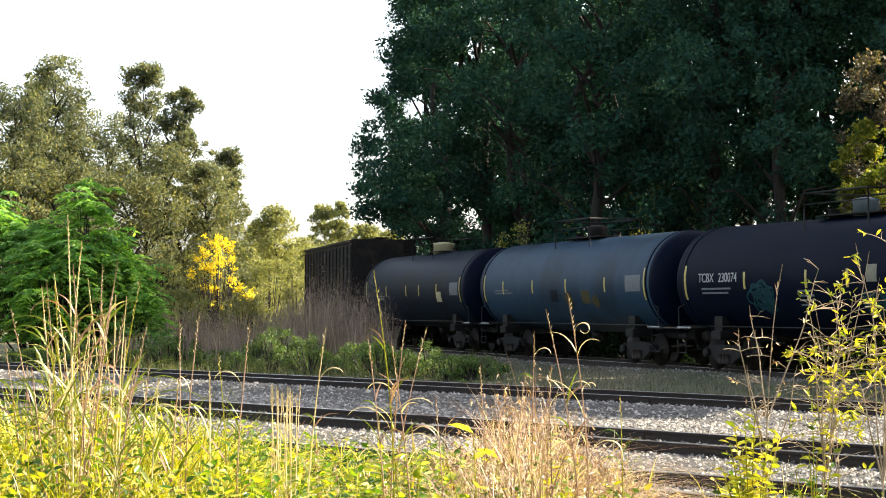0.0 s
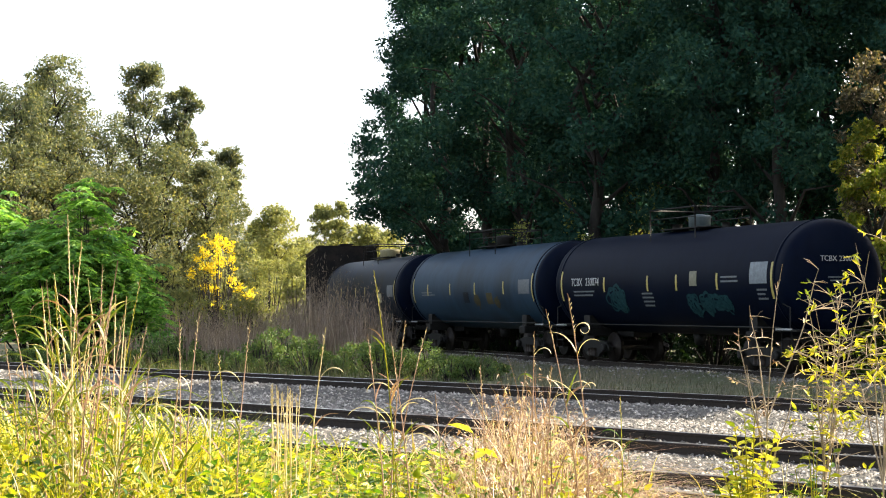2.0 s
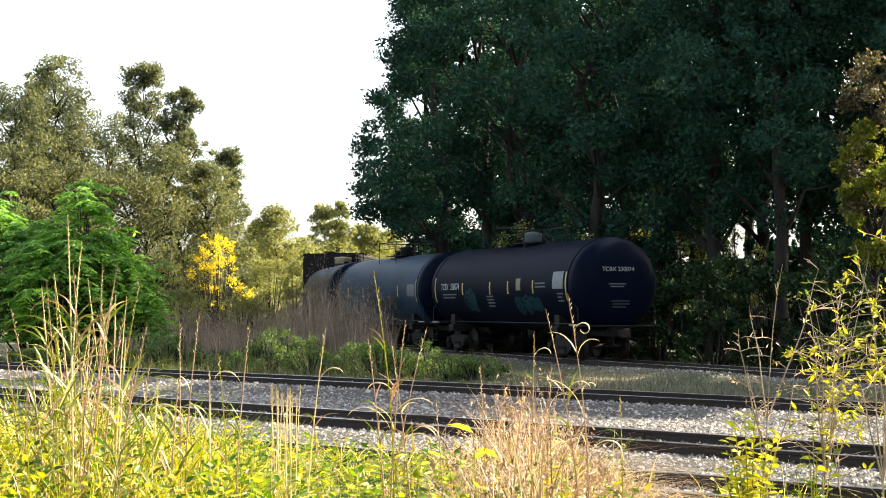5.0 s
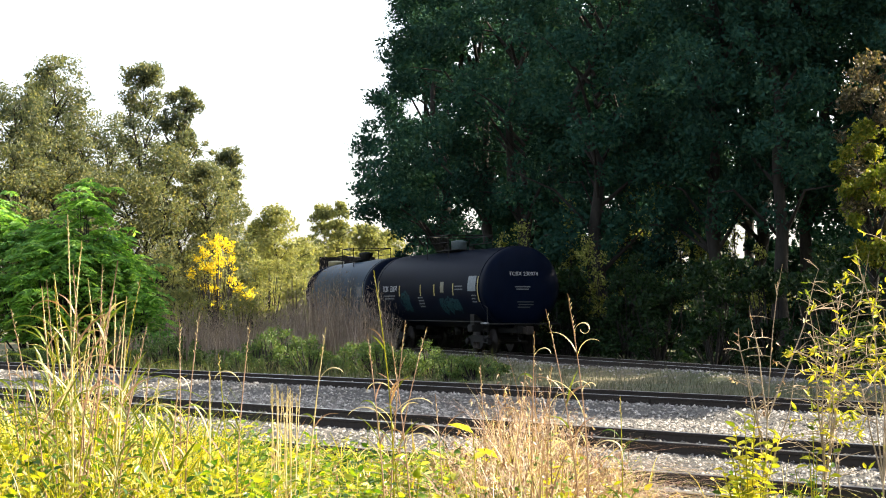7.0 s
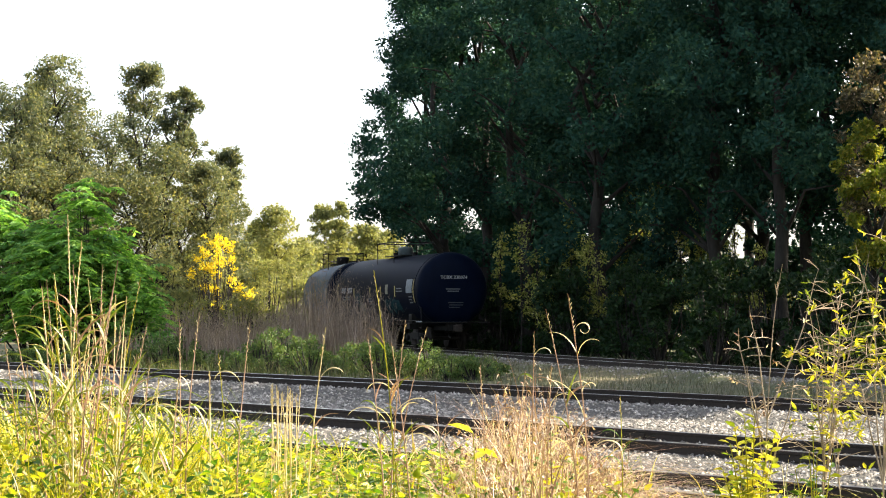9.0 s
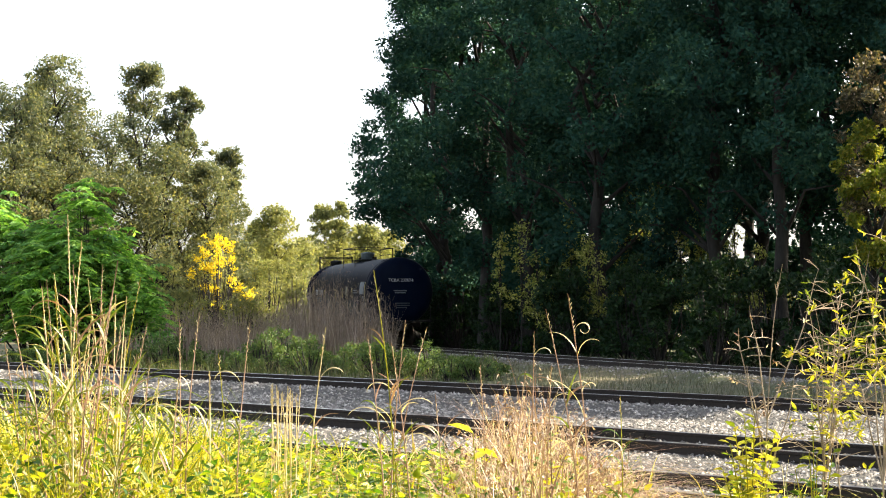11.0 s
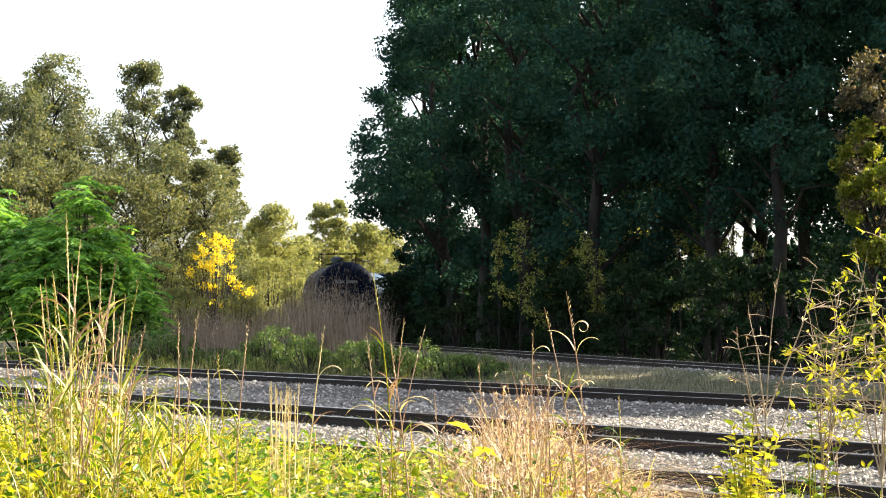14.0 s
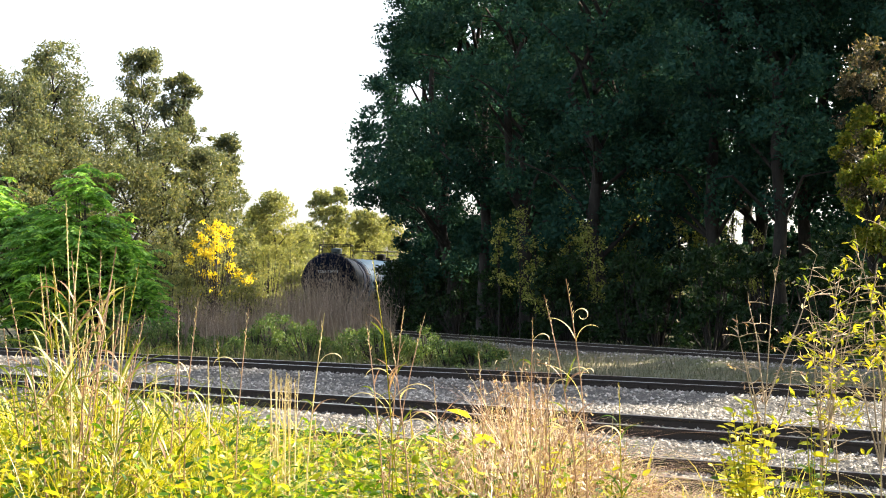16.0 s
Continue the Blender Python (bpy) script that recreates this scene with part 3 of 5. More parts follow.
def rosette(x, z, r, seed, mat="teal"):
    """Round sprayed tag of loops within loops, with no letters in it."""
    def f(car):
        rg = random.Random(seed)
        bm = bmesh.new()
        for k in range(8):
            cx, cz, q = x + rg.uniform(-0.45, 0.45) * r, z + rg.uniform(-0.35, 0.35) * r, r * rg.uniform(0.35, 0.75)
            spin, squash = rg.uniform(0, 6.28), rg.uniform(0.6, 1.0)
            ring = []
            for i in range(15):
                a = spin + i * 0.42
                w = 1 + 0.25 * math.sin(3 * a + k)
                ring.append((cx + q * w * math.cos(a), cz + q * w * squash * math.sin(a)))
            for (xa, za), (xb, zb) in zip(ring, ring[1:]):
                nrm = Vector((zb - za, xa - xb)).normalized() * 0.03
                quad = []
                for px_, pz_ in ((xa + nrm.x, za + nrm.y), (xb + nrm.x, zb + nrm.y), (xb - nrm.x, zb - nrm.y), (xa - nrm.x, za - nrm.y)):
                    t = math.asin(max(-1, min(1, (pz_ - TANK_Z) / TANK_R)))
                    h = TANK_R + 0.006 + 0.002 * k
                    quad.append(bm.verts.new((px_, h * math.cos(t), TANK_Z + h * math.sin(t))))
                bm.faces.new(quad)
        tagged(part("spray_tag", bm, M[mat], car), kind="stuff")
    return f


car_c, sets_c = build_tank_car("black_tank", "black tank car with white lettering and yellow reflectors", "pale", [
    car_text, lines(5.45, 2.3, 1.5, 2), flank("placard", HALF - 8.6, 2.58, 0.4, 0.42, "dim_cream"), lines(HALF - 10.1, 2.62, 0.95, 2, "dull_white"),
    flank("panel", HALF - 12.0, 2.68, 0.85, 0.58, "panel_white"), lines(HALF - 5.5, 2.2, 0.75, 4, "dull_white"), lines(HALF - 11.9, 2.25, 0.5, 3),
    rosette(HALF - 3.75, 2.05, 0.5, 3), rosette(HALF - 4.05, 1.95, 0.4, 8),
    rosette(HALF - 8.5, 1.88, 0.36, 5), rosette(HALF - 9.1, 1.83, 0.34, 11), rosette(HALF - 9.75, 1.87, 0.38, 19), rosette(HALF - 10.25, 1.83, 0.3, 23)])
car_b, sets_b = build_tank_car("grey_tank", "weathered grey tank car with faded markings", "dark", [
    lines(5.3, 2.4, 1.6, 2, "dull_white", 0.1), flank("panel", -HALF + 0.75, 2.5, 1.0, 0.5, "dull_white"), flank("placard", -2.2, 2.1, 0.6, 0.42, "amber"),
    flank("placard", 0.2, 2.15, 0.55, 0.4, "dark_tank"), rosette(-0.9, 2.0, 0.28, 4, "amber"), rosette(-2.9, 1.95, 0.25, 6, "amber")], (1.8, 4.4, 7.1, 10.0))
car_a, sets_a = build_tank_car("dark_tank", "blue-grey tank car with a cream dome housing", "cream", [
    flank("panel", -HALF + 0.7, 2.5, 0.95, 0.5, "dull_white"), flank("placard", -3.8, 2.2, 0.6, 0.4, "cream"), lines(4.8, 2.3, 1.5, 2)])


def build_hopper():
    car = tagged(empty("hopper_car"), "dark covered hopper car with ribbed sides", "hopper car", "cars of the train")
    L, W, T = 7.4, 1.55, 5.05
    bm = bmesh.new()
    sec = [(-W, 1.15), (W, 1.15), (W, T - 0.05), (W - 0.05, T), (-W + 0.05, T), (-W, T - 0.05)]
    a = [bm.verts.new((-L, y, z)) for y, z in sec]
    b = [bm.verts.new((L, y, z)) for y, z in sec]
    bm.faces.new(a)
    bm.faces.new(b)
    for i in range(6):
        bm.faces.new((a[i], a[(i + 1) % 6], b[(i + 1) % 6], b[i]))
    bmesh.ops.recalc_face_normals(bm, faces=bm.faces[:])
    part("body", bm, M["hopper"], car)
    for i in range(15):
        x = -L + 0.08 + i * (2 * L - 0.16) / 14
        for s in (-1, 1):
            y = s * (W + 0.06)
            part("rib", boxed(x - 0.06, x + 0.06, min(s * W, y), max(s * W, y), 1.2, T - 0.3, bevel=0.015), M["hopper"], car)
    for s in (-1, 1):
        part("top_rail", boxed(-L, L, s * (W + 0.0) - 0.07, s * W + 0.07, T - 0.16, T - 0.03, bevel=0.02), M["hopper"], car)
        part("sill", boxed(min(s * 7.3, s * 7.9), max(s * 7.3, s * 7.9), -0.3, 0.3, 0.8, 1.12, bevel=0.02), M["steel"], car)
        bm = bmesh.new()
        for y in (-1.4, -1.0):
            tube(bm, [(s * (L + 0.12), y, 0.6), (s * (L + 0.12), y, T)], 0.02, 6)
        for z in np.arange(0.7, T, 0.35):
            tube(bm, [(s * (L + 0.12), -1.4, z), (s * (L + 0.12), -1.0, z)], 0.016, 6)
        part("ladder", bm, M["steel"], car)
    part("roof_walk", boxed(-L, L, -0.35, 0.35, T + 0.06, T + 0.1), M["steel"], car)
    for x in (-4.5, 0, 4.5):
        bm = bmesh.new()
        lo = [bm.verts.new((x + dx, dy, 0.45)) for dx, dy in ((-0.4, -0.4), (0.4, -0.4), (0.4, 0.4), (-0.4, 0.4))]
        hi = [bm.verts.new((x + dx, dy, 1.2)) for dx, dy in ((-1.6, -1.3), (1.6, -1.3), (1.6, 1.3), (-1.6, 1.3))]
        for i in range(4):
            bm.faces.new((lo[i], lo[(i + 1) % 4], hi[(i + 1) % 4], hi[i]))
        bm.faces.new(lo[::-1])
        bm.faces.new(hi)
        part("chute", bm, M["hopper"], car)
    sets = []
    for s in (-1, 1):
        sets += build_truck(s * 5.9, car)
    return car, sets


car_h, sets_h = build_hopper()

# front band of the black car along the line, second by second
TRAIN = ((0, -3.288), (1.5, 2.849), (3.5, 11.07), (7, 25.158), (9, 32.571), (12.5, 45.028), (14.5, 52.396), (16, 57.995))
COEF = np.polyfit([t for t, s in TRAIN], [s for t, s in TRAIN], 4)
CARS = ((car_c, sets_c, -HALF, 5.0), (car_b, sets_b, 2.417 + 12.65 / 2, 5.0), (car_a, sets_a, 2 * 2.417 + 12.65 * 1.5 + 0.2, 5.0),
        (car_h, sets_h, 3 * 2.417 + 12.65 * 2 + 7.6, 5.9))


def motions():
    times = np.arange(0, 16.01, 0.5)
    fine = np.arange(0, 16.01, 0.1)
    for car, sets, ahead, reach in CARS:
        rows = []
        for t in times:
            s = float(np.polyval(COEF, t)) + ahead
            a, b = line_at(s - reach), line_at(s + reach)
            mid = (a + b) / 2
            rows.append((float(t), pose(mid.x, mid.y, RAIL_Z, 0, 0, math.degrees(math.atan2(b.y - a.y, b.x - a.x)))))
        walk(car, rows)
        for ws, x in sets:
            walk(ws, [(float(t), pose(x, 0, WHEEL_R) @ Matrix.Rotation((float(np.polyval(COEF, t)) - float(np.polyval(COEF, 0))) / WHEEL_R, 4, "Y")) for t in fine])


# ---- trees and shrubs
def px(x, y, depth):
    """Place at a depth in front of the camera from a pixel position in its view."""
    return ((x - 784) / F * depth, depth, EYE_Z + (546.9 - y) / F * depth)


def line_gap(x, y):
    """Distance to the train's line."""
    p = LINE_P[::3]
    return np.min(np.hypot(np.asarray(x)[:, None] - p[None, :, 0], np.asarray(y)[:, None] - p[None, :, 1]), axis=1)


def off_the_line(pts, at, room=2.1, clear=5.6):
    """Keep only points that leave room for the cars."""
    low = pts[:, 2] < clear
    bad = np.zeros(len(pts), bool)
    if low.any():
        bad[low] = line_gap(pts[low, 0] + at[0], pts[low, 1] + at[1]) < room
    return pts[~bad]


def build_tree(name, label, at, height, spread, seed, leaf="oak", n_leaves=26000, size=0.2, low=0.3, trunk_r=0.3, n_clumps=90, lean=(0, 0), group="", squash=1.0, clump=(0.11, 0.2), top=0.45):
    rng = np.random.default_rng(seed)
    x, y = at
    z0 = float(height_at(x, y)) - 0.1
    tree = tagged(empty(name, pose(x, y, z0)), label, "tree", group)
    blobs = []
    limbs = bmesh.new()
    wob = rng.uniform(0, 6.28, 4)
    for k in range(n_clumps):
        q = rng.uniform(0, 2 * np.pi)
        u = rng.random() ** 0.45
        f = rng.random() ** 0.9
        zz = low + (1 - low) * f
        w = spread * (1.0 - (1 - top * 0.5) * max(0, f - 0.4) ** 1.4 / 0.6 ** 1.4) * (0.8 + 0.2 * min(1, f * 4)) * (0.85 + 0.22 * math.sin(2 * q + wob[0]) + 0.15 * math.sin(f * 9 + wob[1] + q))
        r = rng.uniform(*clump) * spread
        c = np.array([np.cos(q) * w * u + lean[0] * min(1, f * 2), np.sin(q) * w * u * squash + lean[1] * min(1, f * 2), zz * height - r])
        if c[2] < 6.5 and line_gap([c[0] + x], [c[1] + y])[0] < 3.0:
            continue
        blobs.append((*c, r))
        if k % 4 == 0 and f < 0.92:
            b = np.array([lean[0] * f * f * 0.4, lean[1] * f * f * 0.4, max(height * low * 0.7, c[2] - np.hypot(c[0], c[1]) * 0.7)])
            mid = (b + c) / 2 + rng.normal(size=3) * 0.06 * spread + np.array([0, 0, 0.04 * height])
            tube(limbs, [b, mid, c], [trunk_r * 0.3, trunk_r * 0.16, 0.015], 5, closed=False)
    path = [np.array([rng.normal() * 0.1 * i + lean[0] * (i / 6) ** 2 * 0.5, rng.normal() * 0.1 * i + lean[1] * (i / 6) ** 2 * 0.5, height * 0.8 * i / 6]) for i in range(7)]
    tube(limbs, path, [trunk_r * (1.35 if i == 0 else 1 - 0.13 * i) for i in range(7)], 9)
    for f in limbs.faces:
        f.smooth = True
    part("trunk", limbs, M["bark"], tree, "grey-brown trunk and limbs")
    # no clump hangs alone in the air
    B = np.array(blobs)
    gap = np.linalg.norm(B[:, None, :3] - B[None, :, :3], axis=2) / (B[:, None, 3] + B[None, :, 3])
    near = np.sort(gap, axis=1)[:, 3]
    B = B[near <= np.quantile(near, 0.93)]
    pts = clump_points(rng, B, n_leaves, 0.35)
    pts = off_the_line(pts[pts[:, 2] > 0.3], at)
    leaves("crown", rng, pts, size, M[leaf], tree, 0.5, 0.3)
    return tree


def build_bush(name, label, at, w, h, seed, leaf, n, size, group="", category="bush", aspect=0.5, clumps=30, clump=(0.16, 0.3), low=0.1):
    rng = np.random.default_rng(seed)
    x, y = at
    z0 = float(height_at(x, y)) - 0.05
    bush = tagged(empty(name, pose(x, y, z0)), label, category, group)
    blobs = []
    stems = bmesh.new()
    for k in range(clumps):
        q, u = rng.uniform(0, 2 * np.pi), rng.random() ** 0.5
        f = rng.random()
        r = rng.uniform(*clump) * min(w, h)
        c = np.array([np.cos(q) * w * u * (1 - 0.5 * f), np.sin(q) * w * u * 0.8 * (1 - 0.5 * f), h * (low + (0.95 - low) * f) - r * 0.5])
        blobs.append((*c, r))
        if category == "creeper":
            tube(stems, [(0, 0, c[2] * 0.8), (c[0] * 0.5, c[1] * 0.5, c[2] * 1.02), c], [0.012, 0.01, 0.005], 4, closed=False)
        else:
            tube(stems, [(c[0] * 0.2, c[1] * 0.2, 0), (c[0] * 0.7, c[1] * 0.7, c[2] * 0.55), c], [0.04, 0.025, 0.008], 4, closed=False)
    if category == "creeper":
        tube(stems, [(0, 0, 0), (0.05, 0, h * 0.5), (0, 0, h * 0.95)], [0.03, 0.02, 0.01], 5)
    tagged(part("stem", stems, M["bark"], bush), kind="stuff")
    pts = clump_points(rng, blobs, n, 0.3)
    pts = off_the_line(pts[pts[:, 2] > 0.02], at, 1.9)
    leaves("foliage", rng, pts, size, M[leaf], bush, aspect, 0.4)
    return bush


def leaves_along(name, rng, base, way, size, material, parent=None, aspect=0.4, fold=0.3, kind=""):
    """Pointed leaves that grow from their bases along a given way."""
    n = len(base)
    d = unit(way)
    s = unit(np.cross(d, np.array([0, 0, 1.0]) + rng.normal(size=(n, 3)) * 0.45))
    up = np.cross(s, d)
    L = (np.broadcast_to(size, (n,)) * rng.uniform(0.7, 1.25, n))[:, None]
    W = L * aspect / 2
    rows = [(0, 0, 0), (0.3, 0.95, 0.3), (0.66, 0.75, 0.15), (1.0, 0, -0.5), (0.66, -0.75, 0.15), (0.3, -0.95, 0.3)]
    v = np.stack([base + d * L * a + s * W * b + up * W * c * fold * 3 for a, b, c in rows], 1)
    f = (np.arange(n)[:, None, None] * 6 + np.array([[0, 1, 2, 3], [0, 3, 4, 5]])[None]).reshape(-1, 4)
    return raw_mesh(name, v.reshape(-1, 3), f, M[material], parent)


def build_fronded(name, label, at, w, h, seed, n, group):
    """A bush of feathered leaves: each a bowed midrib with leaflets in pairs."""
    rng = np.random.default_rng(seed)
    x, y = at
    bush = tagged(empty(name, pose(x, y, float(height_at(x, y)) - 0.05)), label, "bush", group)
    stems = bmesh.new()
    heads = []
    for k in range(26):
        q, u, f = rng.uniform(0, 2 * np.pi), rng.random() ** 0.6, rng.random() ** 0.8
        c = np.array([np.cos(q) * w * u * (1 - 0.55 * f), np.sin(q) * w * u * 0.8 * (1 - 0.55 * f), h * (0.12 + 0.84 * f)])
        heads.append(c)
        tube(stems, [(c[0] * 0.2, c[1] * 0.2, 0), (c[0] * 0.6, c[1] * 0.6, c[2] * 0.55), c], [0.05, 0.03, 0.01], 5, closed=False)
    tagged(part("stem", stems, M["bark"], bush), kind="stuff")
    heads = np.array(heads)
    k = rng.integers(0, len(heads), n)
    base = heads[k] + rng.normal(size=(n, 3)) * np.array([0.16, 0.16, 0.3])
    q = np.arctan2(heads[k, 1], heads[k, 0]) + rng.normal(size=n) * 1.3
    out = np.stack([np.cos(q), np.sin(q), np.zeros(n)], 1)
    across = np.stack([-np.sin(q), np.cos(q), np.zeros(n)], 1)
    L = rng.uniform(0.55, 1.05, n)
    rise = rng.uniform(0.1, 0.75, n)
    b, d = [], []
    for j in range(9):
        t = 0.16 + 0.84 * j / 8
        p = base + out * (L * t)[:, None]
        p[:, 2] += L * (rise * t - (0.45 + 0.3 * rise) * t * t)
        for side in (-1, 1):
            b.append(p)
            d.append(across * side + out * 0.55 + np.array([0, 0, -0.35]) + rng.normal(size=(n, 3)) * 0.15)
    b, d = np.concatenate(b), np.concatenate(d)
    ok = b[:, 2] > 0.1
    leaves_along("foliage", rng, b[ok], d[ok], 0.29, "frond", bush, 0.36)
    return bush


def beside(s, off):
    """A spot beside the train's line; off to its right."""
    a, b = line_at(s - 0.5), line_at(s + 0.5)
    d = (b - a).normalized()
    p = line_at(s)
    return (p.x + d.y * off, p.y - d.x * off)


OAK = "tall evergreen tree by the line, shade painted into its leaves"
# pixel column in the camera's view, depth, height, spread, lean, low
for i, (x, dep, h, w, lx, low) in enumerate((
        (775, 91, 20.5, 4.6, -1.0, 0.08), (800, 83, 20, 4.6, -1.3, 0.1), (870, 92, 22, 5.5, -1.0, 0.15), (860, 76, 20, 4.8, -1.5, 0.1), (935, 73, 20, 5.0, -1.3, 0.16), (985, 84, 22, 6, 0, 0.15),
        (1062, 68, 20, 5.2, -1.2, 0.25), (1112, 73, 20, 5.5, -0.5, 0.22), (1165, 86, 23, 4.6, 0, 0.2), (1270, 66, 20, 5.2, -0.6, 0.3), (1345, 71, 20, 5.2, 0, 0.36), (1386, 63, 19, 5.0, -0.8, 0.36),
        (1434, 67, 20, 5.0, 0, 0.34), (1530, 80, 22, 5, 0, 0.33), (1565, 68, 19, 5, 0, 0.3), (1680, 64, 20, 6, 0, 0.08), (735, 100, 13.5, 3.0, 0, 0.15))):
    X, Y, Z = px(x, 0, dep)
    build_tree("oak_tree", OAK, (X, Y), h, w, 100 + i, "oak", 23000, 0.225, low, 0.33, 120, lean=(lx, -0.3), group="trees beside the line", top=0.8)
# same row beyond the view: unseen trees added to shade strip, tank head, trunks
for i, (X, Y, h, w) in enumerate(((23, 46.5, 26, 6.0), (30, 50, 26, 6.5), (22, 40, 20, 4.4), (17.9, 42.6, 20, 4.3), (26, 44, 26, 6.0), (28, 57, 27, 6.5), (34, 44, 25, 6.5), (26, 66, 25, 6.0), (27, 73, 25, 6.0), (30, 82, 25, 6.5))):
    build_tree("oak_tree", OAK, (X, Y), h, w, 190 + i, "oak", 9000, 0.65, 0.15, 0.33, 70, group="trees beside the line", top=0.8)
# unseen low trees added to darken the rear tank head, below the sun's path
for i, (X, Y) in enumerate(((25, 35), (27, 28), (26, 21), (28, 14), (31, 6))):
    build_tree("oak_tree", "unseen low tree added to darken the rear tank head", (X, Y), 11.5, 4.6, 270 + i, "oak", 4500, 0.65, 0.05, 0.3, 60, group="trees beside the line", top=0.8)
# unseen wood added behind the camera to keep skylight off the tank cars
for i, (X, Y, h, w) in enumerate(((-46, -30, 20, 8), (-28, -38, 22, 8), (-10, -34, 21, 8), (8, -38, 23, 8), (26, -33, 22, 8), (42, -28, 23, 8), (52, -12, 23, 8), (56, 4, 22, 7))):
    build_tree("oak_tree", "unseen tall tree behind the camera, added to block skylight", (X, Y), h, w, 240 + i, "oak", 4000, 1.05, 0.08, 0.4, 60, group="trees behind the yard", top=0.8)
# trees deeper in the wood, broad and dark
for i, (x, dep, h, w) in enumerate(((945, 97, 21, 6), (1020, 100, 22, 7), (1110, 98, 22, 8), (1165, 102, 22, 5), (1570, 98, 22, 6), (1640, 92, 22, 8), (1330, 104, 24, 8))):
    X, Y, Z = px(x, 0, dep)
    build_tree("oak_tree", "tall tree deep in the wood, shade painted into its leaves", (X, Y), h, w, 160 + i, "oak", 9000, 0.48, 0.16 if x != 1330 else 0.45, 0.4, 80, group="trees beside the line", top=0.8)
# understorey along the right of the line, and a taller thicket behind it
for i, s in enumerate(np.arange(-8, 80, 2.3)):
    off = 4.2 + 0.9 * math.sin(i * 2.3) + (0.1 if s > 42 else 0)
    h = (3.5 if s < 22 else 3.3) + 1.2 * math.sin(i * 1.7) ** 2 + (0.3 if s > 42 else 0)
    build_bush("understorey_bush", "green shrub under tall trees, shade darkened into its leaves", beside(s, off), 1.7, h, 300 + i, "painted_shade_shrub", 3600 if s < 25 else 2600, 0.185, "shrubs under the trees", low=0.0)
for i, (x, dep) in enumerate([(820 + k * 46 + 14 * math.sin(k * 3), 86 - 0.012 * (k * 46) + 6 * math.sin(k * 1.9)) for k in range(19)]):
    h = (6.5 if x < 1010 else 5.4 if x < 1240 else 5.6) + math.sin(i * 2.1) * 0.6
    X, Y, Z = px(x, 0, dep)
    build_bush("thicket_bush", "dense thicket between trunks, leaf colour darkened for shade", (X, Y), 2.4, h, 360 + i, "oak", 3600, 0.28, "shrubs under the trees", low=0.0)
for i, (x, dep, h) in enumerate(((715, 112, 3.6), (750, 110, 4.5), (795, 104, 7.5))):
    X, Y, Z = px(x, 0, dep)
    build_bush("thicket_bush", "dense thicket behind the bend, leaf colour darkened for shade", (X, Y), 3.0, h, 390 + i, "oak", 5000, 0.26, "shrubs under the trees")
# creepers added among the trunks, leaf colour paled to stand for sunlit dabs
for i, (x, y, dep, w) in enumerate(((922, 372, 69, 0.6), (950, 420, 68.5, 0.55), (965, 470, 68, 0.5), (1042, 395, 66.5, 0.55), (1058, 420, 66, 0.45), (1100, 395, 69, 0.5), (1125, 285, 72, 0.7), (1165, 300, 70, 0.6),
                                    (1205, 395, 68, 0.45), (1240, 320, 70, 0.6), (1300, 350, 66, 0.5), (885, 400, 71, 0.45), (1010, 330, 69, 0.5), (1345, 420, 64, 0.4))):
    X, Y, Z = px(x, y, dep)
    build_bush("creeper", "yellow-green creeper, leaves paled to stand for sunlit dabs", (X, Y), w, Z, 400 + i, "creeper", 700, 0.13, "creepers", "creeper", clumps=26, clump=(0.25, 0.75), low=0.4)
X, Y, Z = px(1545, 70, 56)
build_tree("vine_covered_tree", "tree draped in russet and yellow-green creepers", (X, Y), Z, 2.4, 431, "russet", 5200, 0.17, 0.45, 0.2, 50, group="", top=0.6)
X, Y, Z = px(1548, 195, 55)
build_tree("yellow_green_tree", "small sunlit tree with yellow-green leaves", (X, Y), Z, 2.0, 432, "vine", 9000, 0.17, 0.2, 0.15, 60, top=0.7)
X, Y, Z = px(1430, 590, 47)
build_bush("low_weed", "green leafy weeds at the edge of the ballast", (X, Y), 1.3, 1.5, 433, "shrub", 2500, 0.13, "low weeds", "weeds")
X, Y, Z = px(1530, 590, 46)
build_bush("low_weed", "green leafy weeds at the edge of the ballast", (X, Y), 1.2, 1.7, 434, "shrub", 2500, 0.13, "low weeds", "weeds")

# across the line: open sunlit trees, lower ones far behind
for i, (x, dep, top, w, low) in enumerate(((95, 104, 84, 4.4, 0.12), (25, 100, 135, 5.0, 0.08), (60, 109, 118, 4.0, 0.1), (255, 112, 98, 3.8, 0.12), (190, 118, 185, 5.5, 0.06), (145, 108, 200, 5.0, 0.05), (-60, 98, 165, 5.5, 0.06), (325, 110, 145, 3.0, 0.12),
                                           (290, 106, 240, 5.0, 0.04), (365, 108, 275, 4.2, 0.04), (405, 114, 250, 2.6, 0.1), (230, 104, 290, 5.0, 0.04), (60, 104, 280, 5.5, 0.04))):
    X, Y, Z = px(x, top, dep)
    build_tree("olive_tree", "sunlit olive-green tree with an open crown", (X, Y), Z, w, 500 + i, "olive", 20000 if top < 160 else 12500, 0.22, low, 0.2, 190, group="trees across the line", top=0.5, clump=(0.08, 0.2))
